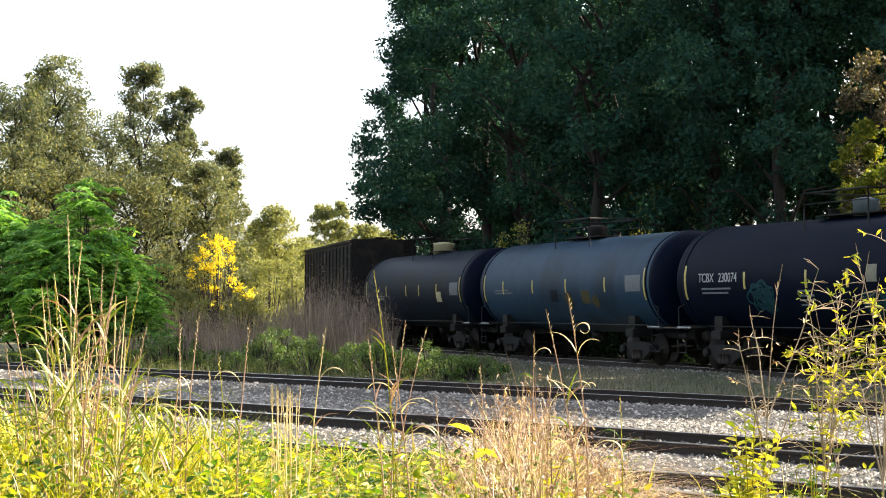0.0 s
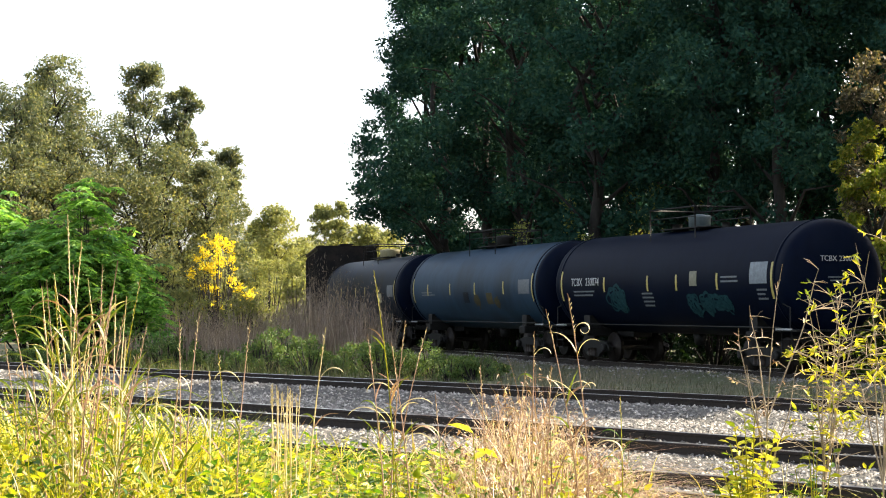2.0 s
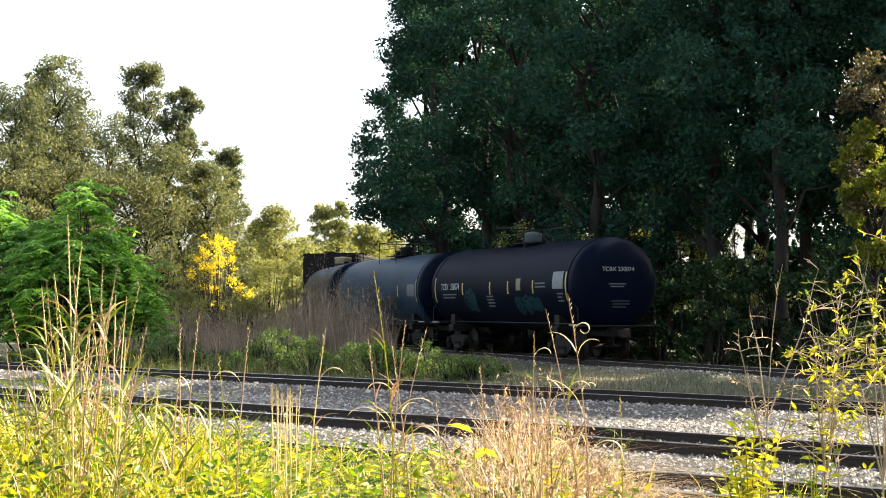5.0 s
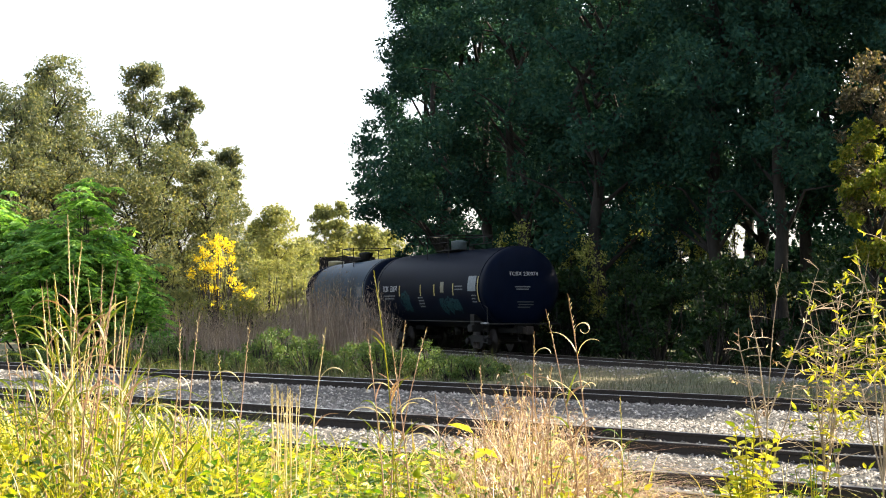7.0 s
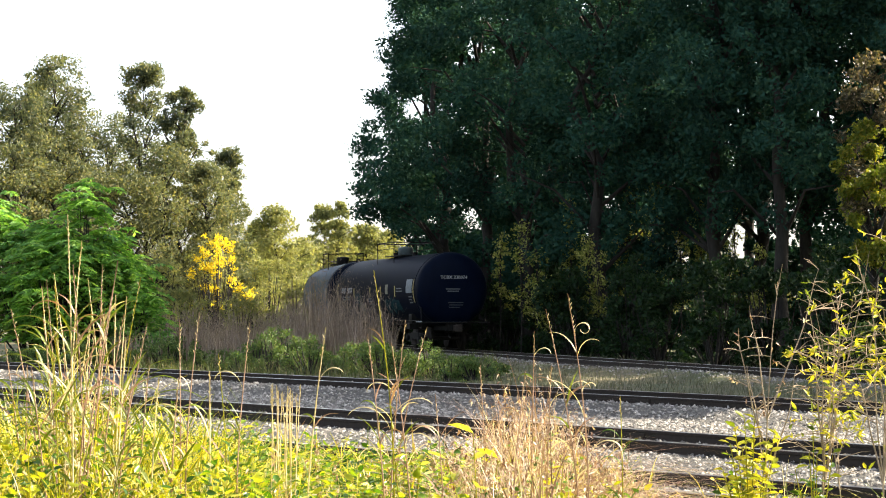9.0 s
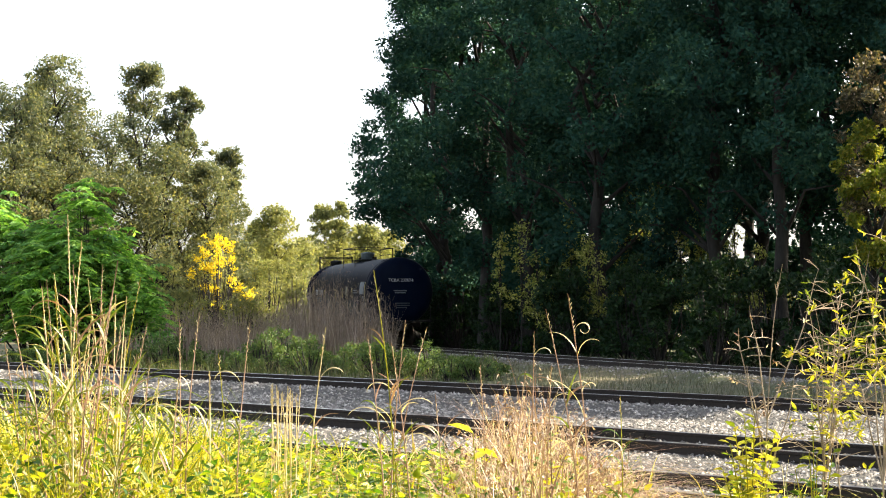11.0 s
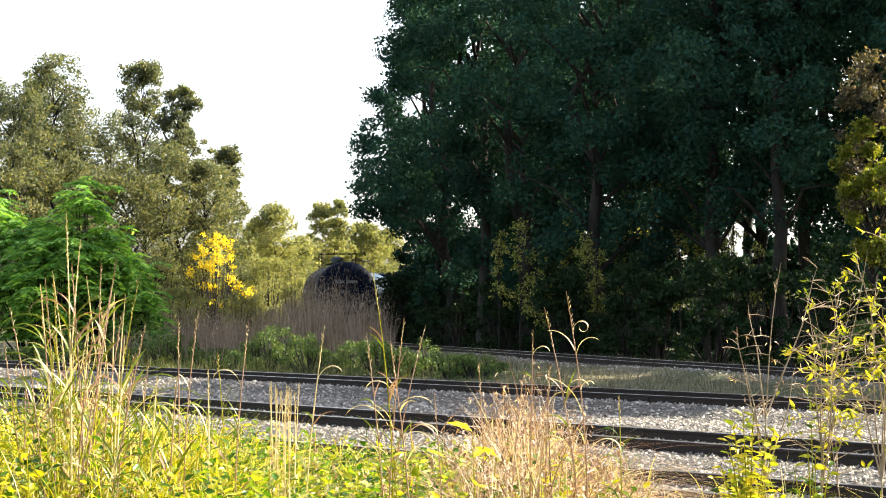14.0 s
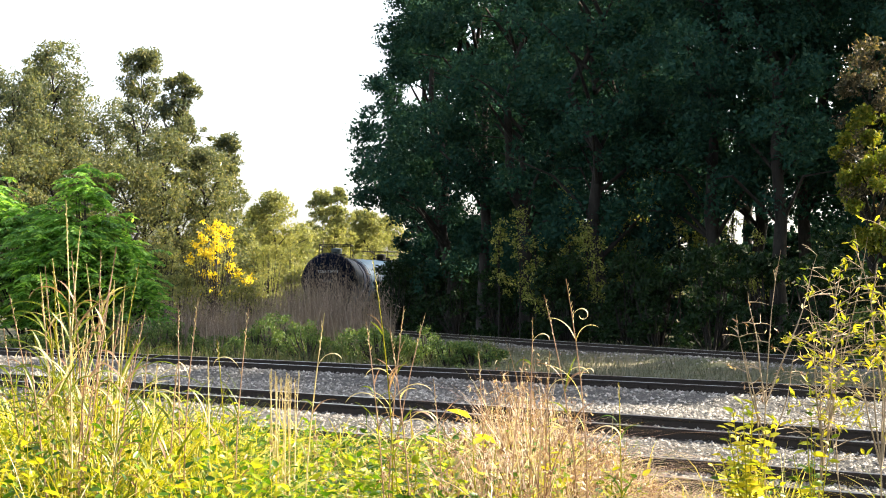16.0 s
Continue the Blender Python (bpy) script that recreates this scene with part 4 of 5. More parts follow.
for i, (x, dep, top, w) in enumerate(((490, 140, 356, 4.6), (455, 146, 385, 4), (600, 165, 350, 3.0), (572, 168, 356, 3.2), (640, 172, 384, 3.2), (655, 170, 392, 4), (540, 180, 412, 6), (620, 178, 420, 6), (505, 150, 430, 5), (430, 130, 430, 4), (690, 185, 400, 5))):
    X, Y, Z = px(x, top, dep)
    build_tree("golden_tree", "yellow-green tree far behind the train", (X, Y), Z, w, 540 + i, "golden", 11000, 0.3, 0.05, 0.18, 170, group="trees across the line", top=0.35, clump=(0.1, 0.2))
# woods closing the distance
rng = np.random.default_rng(71)
n = 32000
ang = rng.uniform(-0.62, 0.62, n)
dep = rng.uniform(205, 260, n)
hgt = (7.5 + 1.5 * np.sin(ang * 31) + 1.0 * np.sin(ang * 83 + 1)) * rng.random(n) ** 0.8
ob = leaves("far_woods", rng, np.stack([ang * dep, dep, 0.3 + hgt], 1), 1.2, M["olive"], None, 0.6)
tagged(ob, "distant olive-green woods behind the yard", "woods", kind="stuff")

X, Y, Z = px(383, 402, 103)
build_bush("yellow_bush", "bush with glowing yellow autumn leaves", (X, Y), 2.7, Z, 21, "yellow_leaf", 1700, 0.2, clumps=60, clump=(0.07, 0.18), low=0.3)
build_bush("pale_bush", "twiggy olive bush grown through yellow leaves", (X - 0.6, Y + 1.2), 2.2, Z * 0.96, 22, "golden", 2600, 0.18, "pale bushes", clumps=50)
for i, (x, top, dep, w) in enumerate(((285, 445, 84, 1.8), (335, 515, 88, 1.7), (425, 520, 90, 1.8), (475, 445, 112, 1.9), (525, 450, 100, 1.6), (310, 500, 78, 1.6), (450, 505, 104, 1.6))):
    X, Y, Z = px(x, top, dep)
    build_bush("pale_bush", "twiggy yellow-olive bush in low sun", (X, Y), w, Z, 25 + i, "golden", 2300, 0.17, "pale bushes", clumps=36)
for i, (x, top, dep, w) in enumerate(((60, 375, 62, 2.6), (150, 322, 60, 1.3), (180, 400, 61, 1.3), (225, 450, 63, 0.9), (-30, 350, 64, 2.6), (100, 420, 59, 2.4), (255, 530, 60, 0.6))):
    X, Y, Z = px(x, top, dep)
    build_fronded("leafy_bush", "bright green bush with long feathered leaves", (X, Y), w, Z, 630 + i, int(150 * w), "green bushes")
rng = np.random.default_rng(77)
# low green weeds before the dry grass
for i in range(34):
    x = 40 + i * 25 + 9 * math.sin(i * 5.1)
    depth = 55 - 7.5 * min(1, max(0, (x - 300) / 520)) + 1.3 * math.sin(i * 3.7)
    top = (0.75 + 0.45 * math.sin(i * 2.7) ** 2) * (1.0 if x < 800 else 0.6)
    if 470 < x < 560 or 735 < x < 790:
        top += 0.45
    X, Y, Z = px(x, 600, depth)
    build_bush("low_weed", "low green leafy weeds in front of dry grass", (X, Y), 0.95, top, 700 + i, "shrub", 1500, 0.085, "low weeds", "weeds", clumps=20)
n = 6000
dep = rng.uniform(46, 58, n)
X = (rng.uniform(-20, 880, n) - 784) / F * dep
keep = (line_gap(X, dep) > 2.4) & ((X + dep) * 0.707 > 29)
X, dep = X[keep], dep[keep]
ob = blades("weedy_grass", rng, np.stack([X, dep, height_at(X, dep)], 1), rng.uniform(0.2, 0.85, len(X)) * (0.6 + 0.5 * np.sin(X * 1.3 + dep) ** 2), rng.uniform(0.1, 0.8, len(X)), rng.uniform(0.012, 0.026, len(X)), M["rough_grass"], segs=3)
tagged(ob, "rough olive grass among low weeds", "grass", kind="stuff")

# tall dry cane grass, left of the line
n = 10500
dep = rng.uniform(54, 84, n)
X = (rng.uniform(200, 700, n) - 784) / F * dep
keep = (line_gap(X, dep) > 2.6) & (X < np.interp(dep, LINE_P[:, 1], LINE_P[:, 0]))
X, dep = X[keep], dep[keep]
bear = X / dep * F + 784
patchy = 0.85 + 0.2 * np.sin(X * 1.7 + dep * 0.5) + 0.12 * np.sin(X * 4.1)
hh = (1.7 + 1.35 * np.exp(-((bear - 600) / 90) ** 2)) * rng.uniform(0.45, 1.2, len(X)) * patchy
base = np.stack([X, dep, height_at(X, dep)], 1)
ob = blades("cane_grass", rng, base, hh, rng.uniform(0.02, 0.3, len(X)), rng.uniform(0.012, 0.028, len(X)), M["plume"], segs=4)
tagged(ob, "tall dry purplish-brown cane grass beside the line", "grass", kind="stuff")
tall = hh > 1.6
tips = base[tall] + np.stack([rng.normal(size=tall.sum()) * 0.1, rng.normal(size=tall.sum()) * 0.1, hh[tall] * rng.uniform(0.85, 1.05, tall.sum())], 1)
ob = leaves("cane_plumes", rng, tips, 0.17, M["plume"], None, 0.12, -1.5)
tagged(ob, "feathery dry seed plumes of cane grass", "grass", kind="stuff")
# short dry grass between the far track and the train's line
n = 34000
dep = rng.uniform(33, 66, n)
X = rng.uniform(-0.29, 0.29, n) * dep
nn = (X + dep) * 0.707
keep = (nn > 28.2) & (line_gap(X, dep) > 1.7) & (np.interp(dep, LINE_P[:, 1], LINE_P[:, 0]) + 14 > X)
X, dep = X[keep], dep[keep]
ob = blades("short_grass", rng, np.stack([X, dep, height_at(X, dep)], 1), rng.uniform(0.06, 0.3, len(X)) * (0.7 + 0.5 * np.sin(X * 0.9 + dep * 0.35) ** 2), rng.uniform(0.2, 0.8, len(X)), 0.014, M["short_grass"], segs=2)
tagged(ob, "short dry grass between the tracks", "grass", kind="stuff")


# ---- loose ballast stones
def build_ballast():
    rng = np.random.default_rng(9)
    n = 95000
    dep = 13 + 40 * rng.random(n) ** 1.7
    X = rng.uniform(-0.29, 0.29, n) * dep
    nn = (X + dep) * 0.707
    keep = (nn > 11.6) & (nn < 28.3 + rng.normal(size=n) * 0.3)
    X, dep = X[keep], dep[keep]
    # a shoulder of stones along the train's line
    k = rng.integers(np.searchsorted(LINE_S, -25), np.searchsorted(LINE_S, 45), 16000)
    X2, dep2 = (LINE_P[k] + rng.normal(size=(16000, 2)) * np.array([1.1, 1.1])).T
    X, dep = np.concatenate([X, X2]), np.concatenate([dep, dep2])
    n = len(X)
    c = np.stack([X, dep, height_at(X, dep) + rng.uniform(-0.005, 0.02, n)], 1)
    octa = np.array([(1, 0, 0), (-1, 0, 0), (0, 1, 0), (0, -1, 0), (0, 0, 1), (0, 0, -1)], float)
    v = octa[None] * rng.uniform(0.5, 1.2, (n, 6, 1)) + rng.normal(size=(n, 6, 3)) * 0.22
    q = rng.uniform(0, 6.28, n)
    rot = np.stack([np.stack([np.cos(q), -np.sin(q), 0 * q], 1), np.stack([np.sin(q), np.cos(q), 0 * q], 1), np.stack([0 * q, 0 * q, 1 + 0 * q], 1)], 1)
    v = np.einsum("nij,nkj->nki", rot, v) * (rng.uniform(0.016, 0.036, (n, 1, 1)) * np.clip(dep / 22, 0.9, 1.7)[:, None, None]) * np.array([1, 1, 0.8]) + c[:, None]
    tri = np.array([(0, 2, 4), (2, 1, 4), (1, 3, 4), (3, 0, 4)])
    f = (np.arange(n)[:, None, None] * 6 + tri[None]).reshape(-1, 3)
    m, nt, bsdf = nodes_of("ballast_stone")
    geo = nt.nodes.new("ShaderNodeNewGeometry")
    col = ramp(nt, geo.outputs["Random Per Island"], [(0, (0.035, 0.034, 0.034)), (0.45, (0.15, 0.145, 0.135)), (0.8, (0.38, 0.365, 0.34)), (1, (0.7, 0.68, 0.63))])
    nt.links.new(mix(nt, noise_of(nt, 30, 4), col, (0.2, 0.18, 0.16)), bsdf.inputs["Base Color"])
    bsdf.inputs["Roughness"].default_value = 0.85
    tagged(raw_mesh("ballast_stones", v.reshape(-1, 3), f, m), "loose grey and white ballast stones", "ballast", kind="stuff")


build_ballast()

# ---- foreground weeds on the bank
rng = np.random.default_rng(5)


def field(n, x0, x1, d0, d1, limit=11.3):
    dep = d0 + (d1 - d0) * rng.random(n) ** 0.8
    X = (rng.uniform(x0, x1, n) - 784) / F * dep
    keep = (X + dep) * 0.707 < limit
    X, dep = X[keep], dep[keep]
    return np.stack([X, dep, height_at(X, dep)], 1), X / dep * F + 784


# pixel columns, and the pixel row the weeds should reach in the view
WEED_TOP_PX = ((-200, 655), (0, 655), (120, 655), (250, 685), (400, 715), (530, 768), (640, 780), (800, 780), (950, 770), (1100, 795), (1170, 868), (1240, 868), (1290, 810), (1380, 825), (1460, 850), (1568, 868), (1800, 868))


def tops(column, dep):
    """Weed height fitted to the camera's view: tops meet a pixel row for each column."""
    y = np.interp(column, [a for a, b in WEED_TOP_PX], [b for a, b in WEED_TOP_PX])
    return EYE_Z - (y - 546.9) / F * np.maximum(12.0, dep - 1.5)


def tufted(n, per, x0, x1, d0, d1, room):
    """Bases gathered in tufts, with the way in which each blade leans out of its tuft."""
    cen, b = field(n // per, x0, x1, d0, d1)
    k = rng.integers(0, len(cen), n)
    away = rng.normal(size=(n, 2)) * room
    base = cen[k].copy()
    base[:, :2] += away
    size = rng.uniform(0.55, 1.1, len(cen))[k]
    return base, base[:, 0] / base[:, 1] * F + 784, np.arctan2(away[:, 1], away[:, 0]) + rng.normal(size=n) * 0.5, size


def grow(name, label, category, n, per, x0, x1, d0, d1, wide, lean, mat, lo, hi, segs=6, extra=None, room=0.05):
    base, b, turn, size = tufted(n, per, x0, x1, d0, d1, room)
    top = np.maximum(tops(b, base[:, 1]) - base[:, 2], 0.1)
    if extra is not None:
        top = top + extra(b)
    ob = blades(name, rng, base, top * rng.uniform(lo, hi, len(top)) * size, rng.uniform(*lean, len(top)), rng.uniform(*wide, len(top)), M[mat], segs=segs, turn=turn)
    tagged(ob, label, category, kind="stuff")


grow("grass_tuft", "sunlit yellow-green grass on the bank", "grass", 3000, 9, -60, 1150, 8.5, 14.5, (0.009, 0.024), (0.2, 1.6), "blade", 0.6, 1.25, 8)
grow("grass_tuft", "dense yellow grass at the foot of tall stalks", "grass", 2400, 12, -60, 440, 8.0, 11.0, (0.008, 0.02), (0.2, 1.4), "blade", 0.6, 1.3, 8)
grow("grass_tuft", "long arching grass blades near the path", "grass", 1300, 8, -60, 1150, 6.0, 9.0, (0.008, 0.02), (0.3, 1.8), "blade", 0.6, 1.2, 9)
grow("grass_tuft", "thin grass beside the ballast", "grass", 380, 5, 1120, 1620, 8.5, 13.5, (0.006, 0.014), (0.3, 1.6), "blade", 0.6, 1.6, 7)
grow("dry_grass", "pinkish-tan dry grass on the bank", "grass", 2600, 4, 740, 1180, 7.5, 13.5, (0.005, 0.011), (0.05, 0.9), "straw", 0.45, 1.15, 8, lambda b: 0.5 * np.exp(-((b - 930) / 85) ** 2), room=0.14)
grow("dry_grass", "bent and broken dry grass leaves", "grass", 3400, 3, 700, 1220, 7.5, 13.5, (0.006, 0.014), (1.0, 2.8), "straw", 0.4, 1.15, 9, lambda b: 0.42 * np.exp(-((b - 950) / 120) ** 2), room=0.14)
grow("dry_grass", "dry straw stems among green grass", "grass", 600, 6, -60, 800, 7.0, 13.5, (0.005, 0.011), (0.1, 1.6), "pale_straw", 0.6, 1.2, 8)


def seeded(n, x0, x1, d0, d1, extra):
    """Dry stems that end in drooping, broken seed heads."""
    base, b = field(n, x0, x1, d0, d1)
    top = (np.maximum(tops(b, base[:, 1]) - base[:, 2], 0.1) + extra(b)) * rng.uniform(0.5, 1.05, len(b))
    q = rng.uniform(0, 2 * np.pi, len(b))
    lean = rng.uniform(0.05, 0.35, len(b))
    tip = base + np.stack([np.cos(q) * lean * top, np.sin(q) * lean * top, top * (1 - 0.35 * lean)], 1)
    ob = blades("dry_stem", rng, base, top, lean, rng.uniform(0.004, 0.007, len(b)), M["straw"], segs=6, turn=q)
    tagged(ob, "thin reddish stems of dry grass", "grass", kind="stuff")
    k = np.repeat(np.arange(len(b)), 9)
    down = rng.random(len(k)) ** 1.4
    at = tip[k] - (tip - base)[k] * (down * 0.35)[:, None]
    way = np.stack([np.cos(q[k]), np.sin(q[k]), np.full(len(k), -0.9)], 1) + rng.normal(size=(len(k), 3)) * 0.7
    ob = leaves_along("dry_seed_head", rng, at, way, 0.035, "straw", None, 0.3)
    tagged(ob, "drooping broken seed heads of dry grass", "grass", kind="stuff")


seeded(800, 770, 1170, 7.5, 12.5, lambda b: 0.5 * np.exp(-((b - 930) / 80) ** 2))
seeded(90, 480, 800, 8.0, 12.0, lambda b: 0.12 + 0 * b)


def shoots(name, label, n, per, x0, x1, d0, d1, size, mat, k=1.0, spread=0.5, extra=None):
    """Leafy shoots: a thin stem with leaves winding up it, larger below."""
    base, b = field(n, x0, x1, d0, d1)
    n = len(b)
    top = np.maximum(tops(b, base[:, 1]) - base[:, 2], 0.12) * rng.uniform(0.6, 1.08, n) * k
    if extra is not None:
        top = top + extra(b)
    q, lean = rng.uniform(0, 2 * np.pi, n), rng.uniform(0.0, spread, n)
    ob = blades(name + "_stem", rng, base, top, lean, rng.uniform(0.006, 0.01, n), M["blade"], segs=5, turn=q)
    tagged(ob, "thin green stems of leafy weeds", "weeds", kind="stuff")
    big = rng.uniform(0.7, 1.25, n)
    at, way, long = [], [], []
    for j in range(per):
        t = 0.3 + 0.7 * (j + rng.random(n) * 0.6) / per
        p = base + np.stack([np.cos(q) * lean * top * t ** 2, np.sin(q) * lean * top * t ** 2, top * (t - 0.35 * lean * t ** 3)], 1)
        a = q + 2.4 * j + rng.normal(size=n) * 0.4
        at.append(p)
        way.append(np.stack([np.cos(a), np.sin(a), 0.75 * t - 0.25 + rng.normal(size=n) * 0.35], 1))
        long.append(size * big * (1.15 - 0.5 * t))
    ob = leaves_along(name + "_leaves", rng, np.concatenate(at), np.concatenate(way), np.concatenate(long), mat, None, 0.55)
    tagged(ob, label, "weeds", kind="stuff")


shoots("broad_weed", "dense broad-leaved green weeds on the bank", 620, 11, 430, 1000, 7.5, 12.5, 0.09, "clover")
shoots("broad_weed", "bright broad leaves of weeds near the path", 330, 10, 330, 980, 6.2, 8.6, 0.075, "clover", 1.0)
shoots("broad_weed", "bright broad leaves among the grass", 300, 10, -60, 460, 6.4, 11.0, 0.07, "weed", 0.98)
shoots("broad_weed", "sparse leafy weeds at the edge of the ballast", 70, 9, 1150, 1600, 7.5, 11.5, 0.06, "weed", 1.2)
shoots("broad_weed", "young weeds with yellow-green leaves among dry grass", 60, 9, 820, 1120, 7.5, 10.0, 0.08, "weed", 1.05)
shoots("narrow_weed", "low narrow-leaved weeds filling the bank", 700, 12, -60, 1120, 8.5, 14.0, 0.05, "weed", 0.85)


def ribbon(bm, path, width, across):
    """A narrow creased leaf along a path, pointed at both ends."""
    pts = [Vector(p) for p in path]
    n = len(pts) - 1
    rows = []
    for i, p in enumerate(pts):
        t = i / n
        w = width * (math.sin(math.pi * min(1, 0.12 + 0.88 * t)) ** 0.7 * 0.5) + 0.0005
        rows.append((bm.verts.new(p - across * w), bm.verts.new(p + Vector((0, 0, -w * 0.5))), bm.verts.new(p + across * w)))
    for a, b in zip(rows, rows[1:]):
        bm.faces.new((a[0], a[1], b[1], b[0]))
        bm.faces.new((a[1], a[2], b[2], b[1]))
    return bm


def arch(p, side, length, start, bend, depth=0.0, n=10):
    """A leaf's line that leaves its stem steeply and bends over more and more."""
    pts, q = [Vector(p)], Vector(p)
    for i in range(n):
        a = start + bend * ((i + 0.5) / n) ** 1.6
        q = q + Vector((side * math.sin(a), depth * math.sin(a), math.cos(a))) * (length / n)
        pts.append(q.copy())
    return pts


def stalk(label, xb, xt, yt, dep, bow=0.0, r=0.0035, mat="straw", n_leaf=4, leaf_mat="blade", leaf_len=0.28, head=True, seed=0, leaf_w=0.011, curls=(), curl_mat="pale_straw"):
    """A tall grass stalk: stem, long arching leaves and a seed head."""
    rg = random.Random(seed)
    X0 = (xb - 784) / F * dep
    z0 = float(height_at(X0, dep))
    X1, _, Z1 = px(xt, yt, dep)
    h = Z1 - z0
    root = tagged(empty("grass_stalk", pose(X0, dep, z0 - 0.02)), label, "grass", "tall stalks on the bank")
    def at(t):
        return Vector(((X1 - X0) * t ** 1.7 + bow * math.sin(t * math.pi) * 0.5, 0.05 * math.sin(t * 3 + seed), h * t))
    path = [at(i / 9) for i in range(10)]
    part("stem", tube(bmesh.new(), path, [r * (1 - 0.65 * i / 9) for i in range(10)], 5), M[mat], root)
    for k in range(n_leaf):
        t = rg.uniform(0.22, 0.82)
        p = at(t)
        s = rg.choice((-1, 1))
        L = leaf_len * rg.uniform(0.6, 1.35)
        pts = arch(p, s, L, rg.uniform(0.15, 0.6), rg.choice((0.4, 0.9, 1.6, 2.4)) * rg.uniform(0.7, 1.2), rg.uniform(-0.5, 0.5))
        part("leaf", ribbon(bmesh.new(), pts, leaf_w * rg.uniform(0.7, 1.3), Vector((rg.uniform(-0.7, 0.7), 0.7, rg.uniform(-0.2, 0.5))).normalized()), M[rg.choice((leaf_mat, leaf_mat, "blade", "pale_straw", "straw"))], root)
    for t, s, L, start, bend in curls:
        part("curled_leaf", ribbon(bmesh.new(), arch(at(t), s, L, start, bend, 0.1, 18), leaf_w * 0.9, Vector((0.35 * s, 0.8, 0.4)).normalized()), M[curl_mat], root)
    if head:
        bm = bmesh.new()
        for k in range(9):
            t = 0.86 + 0.014 * k
            p = at(min(t, 1.0))
            d = Vector((rg.uniform(-1, 1) * 0.008, rg.uniform(-1, 1) * 0.008, 0.016))
            tube(bm, [p, p + d * 0.6, p + d * 1.4], [0.0008, 0.0022, 0.0005], 4, closed=False)
        tagged(part("seed_head", bm, M["pale_straw"], root), kind="stuff")
    return root


TAN = "tall tan grass stalk with yellowing leaves"
for i, (xb, xt, yt, bow, nl) in enumerate(((130, 118, 372, 0.0, 5), (150, 132, 462, 0.02, 5), (125, 148, 420, -0.03, 5), (170, 182, 462, 0.03, 6), (215, 203, 515, -0.04, 4), (180, 258, 565, 0.03, 3), (110, 72, 500, -0.03, 5),
                                             (95, 22, 540, -0.03, 5), (150, 165, 560, -0.02, 5), (60, 12, 600, 0.0, 5), (200, 222, 590, 0.03, 5), (240, 262, 640, 0.0, 4), (140, 98, 590, -0.02, 5), (120, 128, 600, 0.02, 4), (160, 190, 600, 0, 4), (100, 60, 640, 0, 4), (185, 150, 630, 0.02, 4), (210, 240, 620, -0.02, 4), (75, 95, 620, 0.02, 4), (40, 50, 640, 0, 4), (260, 285, 660, 0.0, 4), (300, 320, 660, 0, 4), (380, 372, 650, 0, 4))):
    stalk(TAN, xb, xt, yt, 8.0 + 0.25 * (i % 5), bow, 0.0068, "straw" if i % 2 else "pale_straw", nl + 7, "blade", 0.23, True, i, 0.017)
rg = random.Random(12)
for i in range(22):
    xb = 140 + rg.uniform(-45, 60)
    stalk("slender reddish grass stalk in a dense sheaf", xb, xb + rg.uniform(-110, 100), rg.uniform(450, 640), 8.1 + rg.uniform(0, 1.0), rg.uniform(-0.05, 0.05), 0.0058, ("straw", "pale_straw", "blade")[i % 3], rg.randint(2, 5), rg.choice(("straw", "blade", "pale_straw")), 0.2, i % 2 == 0, 140 + i, 0.014)
# long green blades that arch out of the sheaf
for i in range(9):
    xb = 120 + 9 * i
    side = -1 if i < 6 else 1
    stalk("grass stalk with long arching yellow-green blades", xb, xb + side * rg.uniform(25, 60), rg.uniform(560, 640), 8.0 + 0.1 * i, 0.0, 0.005, "blade", 3, "blade", 0.3, False, 180 + i, 0.016,
          [(rg.uniform(0.55, 0.95), side, rg.uniform(0.35, 0.6), rg.uniform(0.3, 0.6), rg.uniform(1.2, 2.2)) for k in range(2)], "blade")
# hooks and loops of dry leaves: height on the stem, side, length, first and further bend
CURLS = {1003: ((0.45, 1, 0.42, 0.1, 5.2), (0.88, 1, 0.19, 0.4, 6.0), (0.6, -1, 0.3, 0.25, 1.3)), 965: ((0.5, -1, 0.24, 0.4, 2.2), (0.7, 1, 0.2, 0.3, 2.6)), 945: ((0.9, 1, 0.14, 0.4, 2.8),),
         662: ((0.5, -1, 0.34, 0.3, 2.4), (0.55, 1, 0.28, 0.5, 2.0), (0.4, -1, 0.3, 0.3, 3.2)), 718: ((0.7, -1, 0.25, 0.2, 2.8), (0.5, 1, 0.3, 0.3, 2.4)), 356: ((0.6, -1, 0.3, 0.2, 2.6),),
         441: ((0.75, -1, 0.24, 0.2, 2.8),), 577: ((0.8, 1, 0.18, 0.3, 2.4),), 692: ((0.6, 1, 0.28, 0.3, 3.0),)}
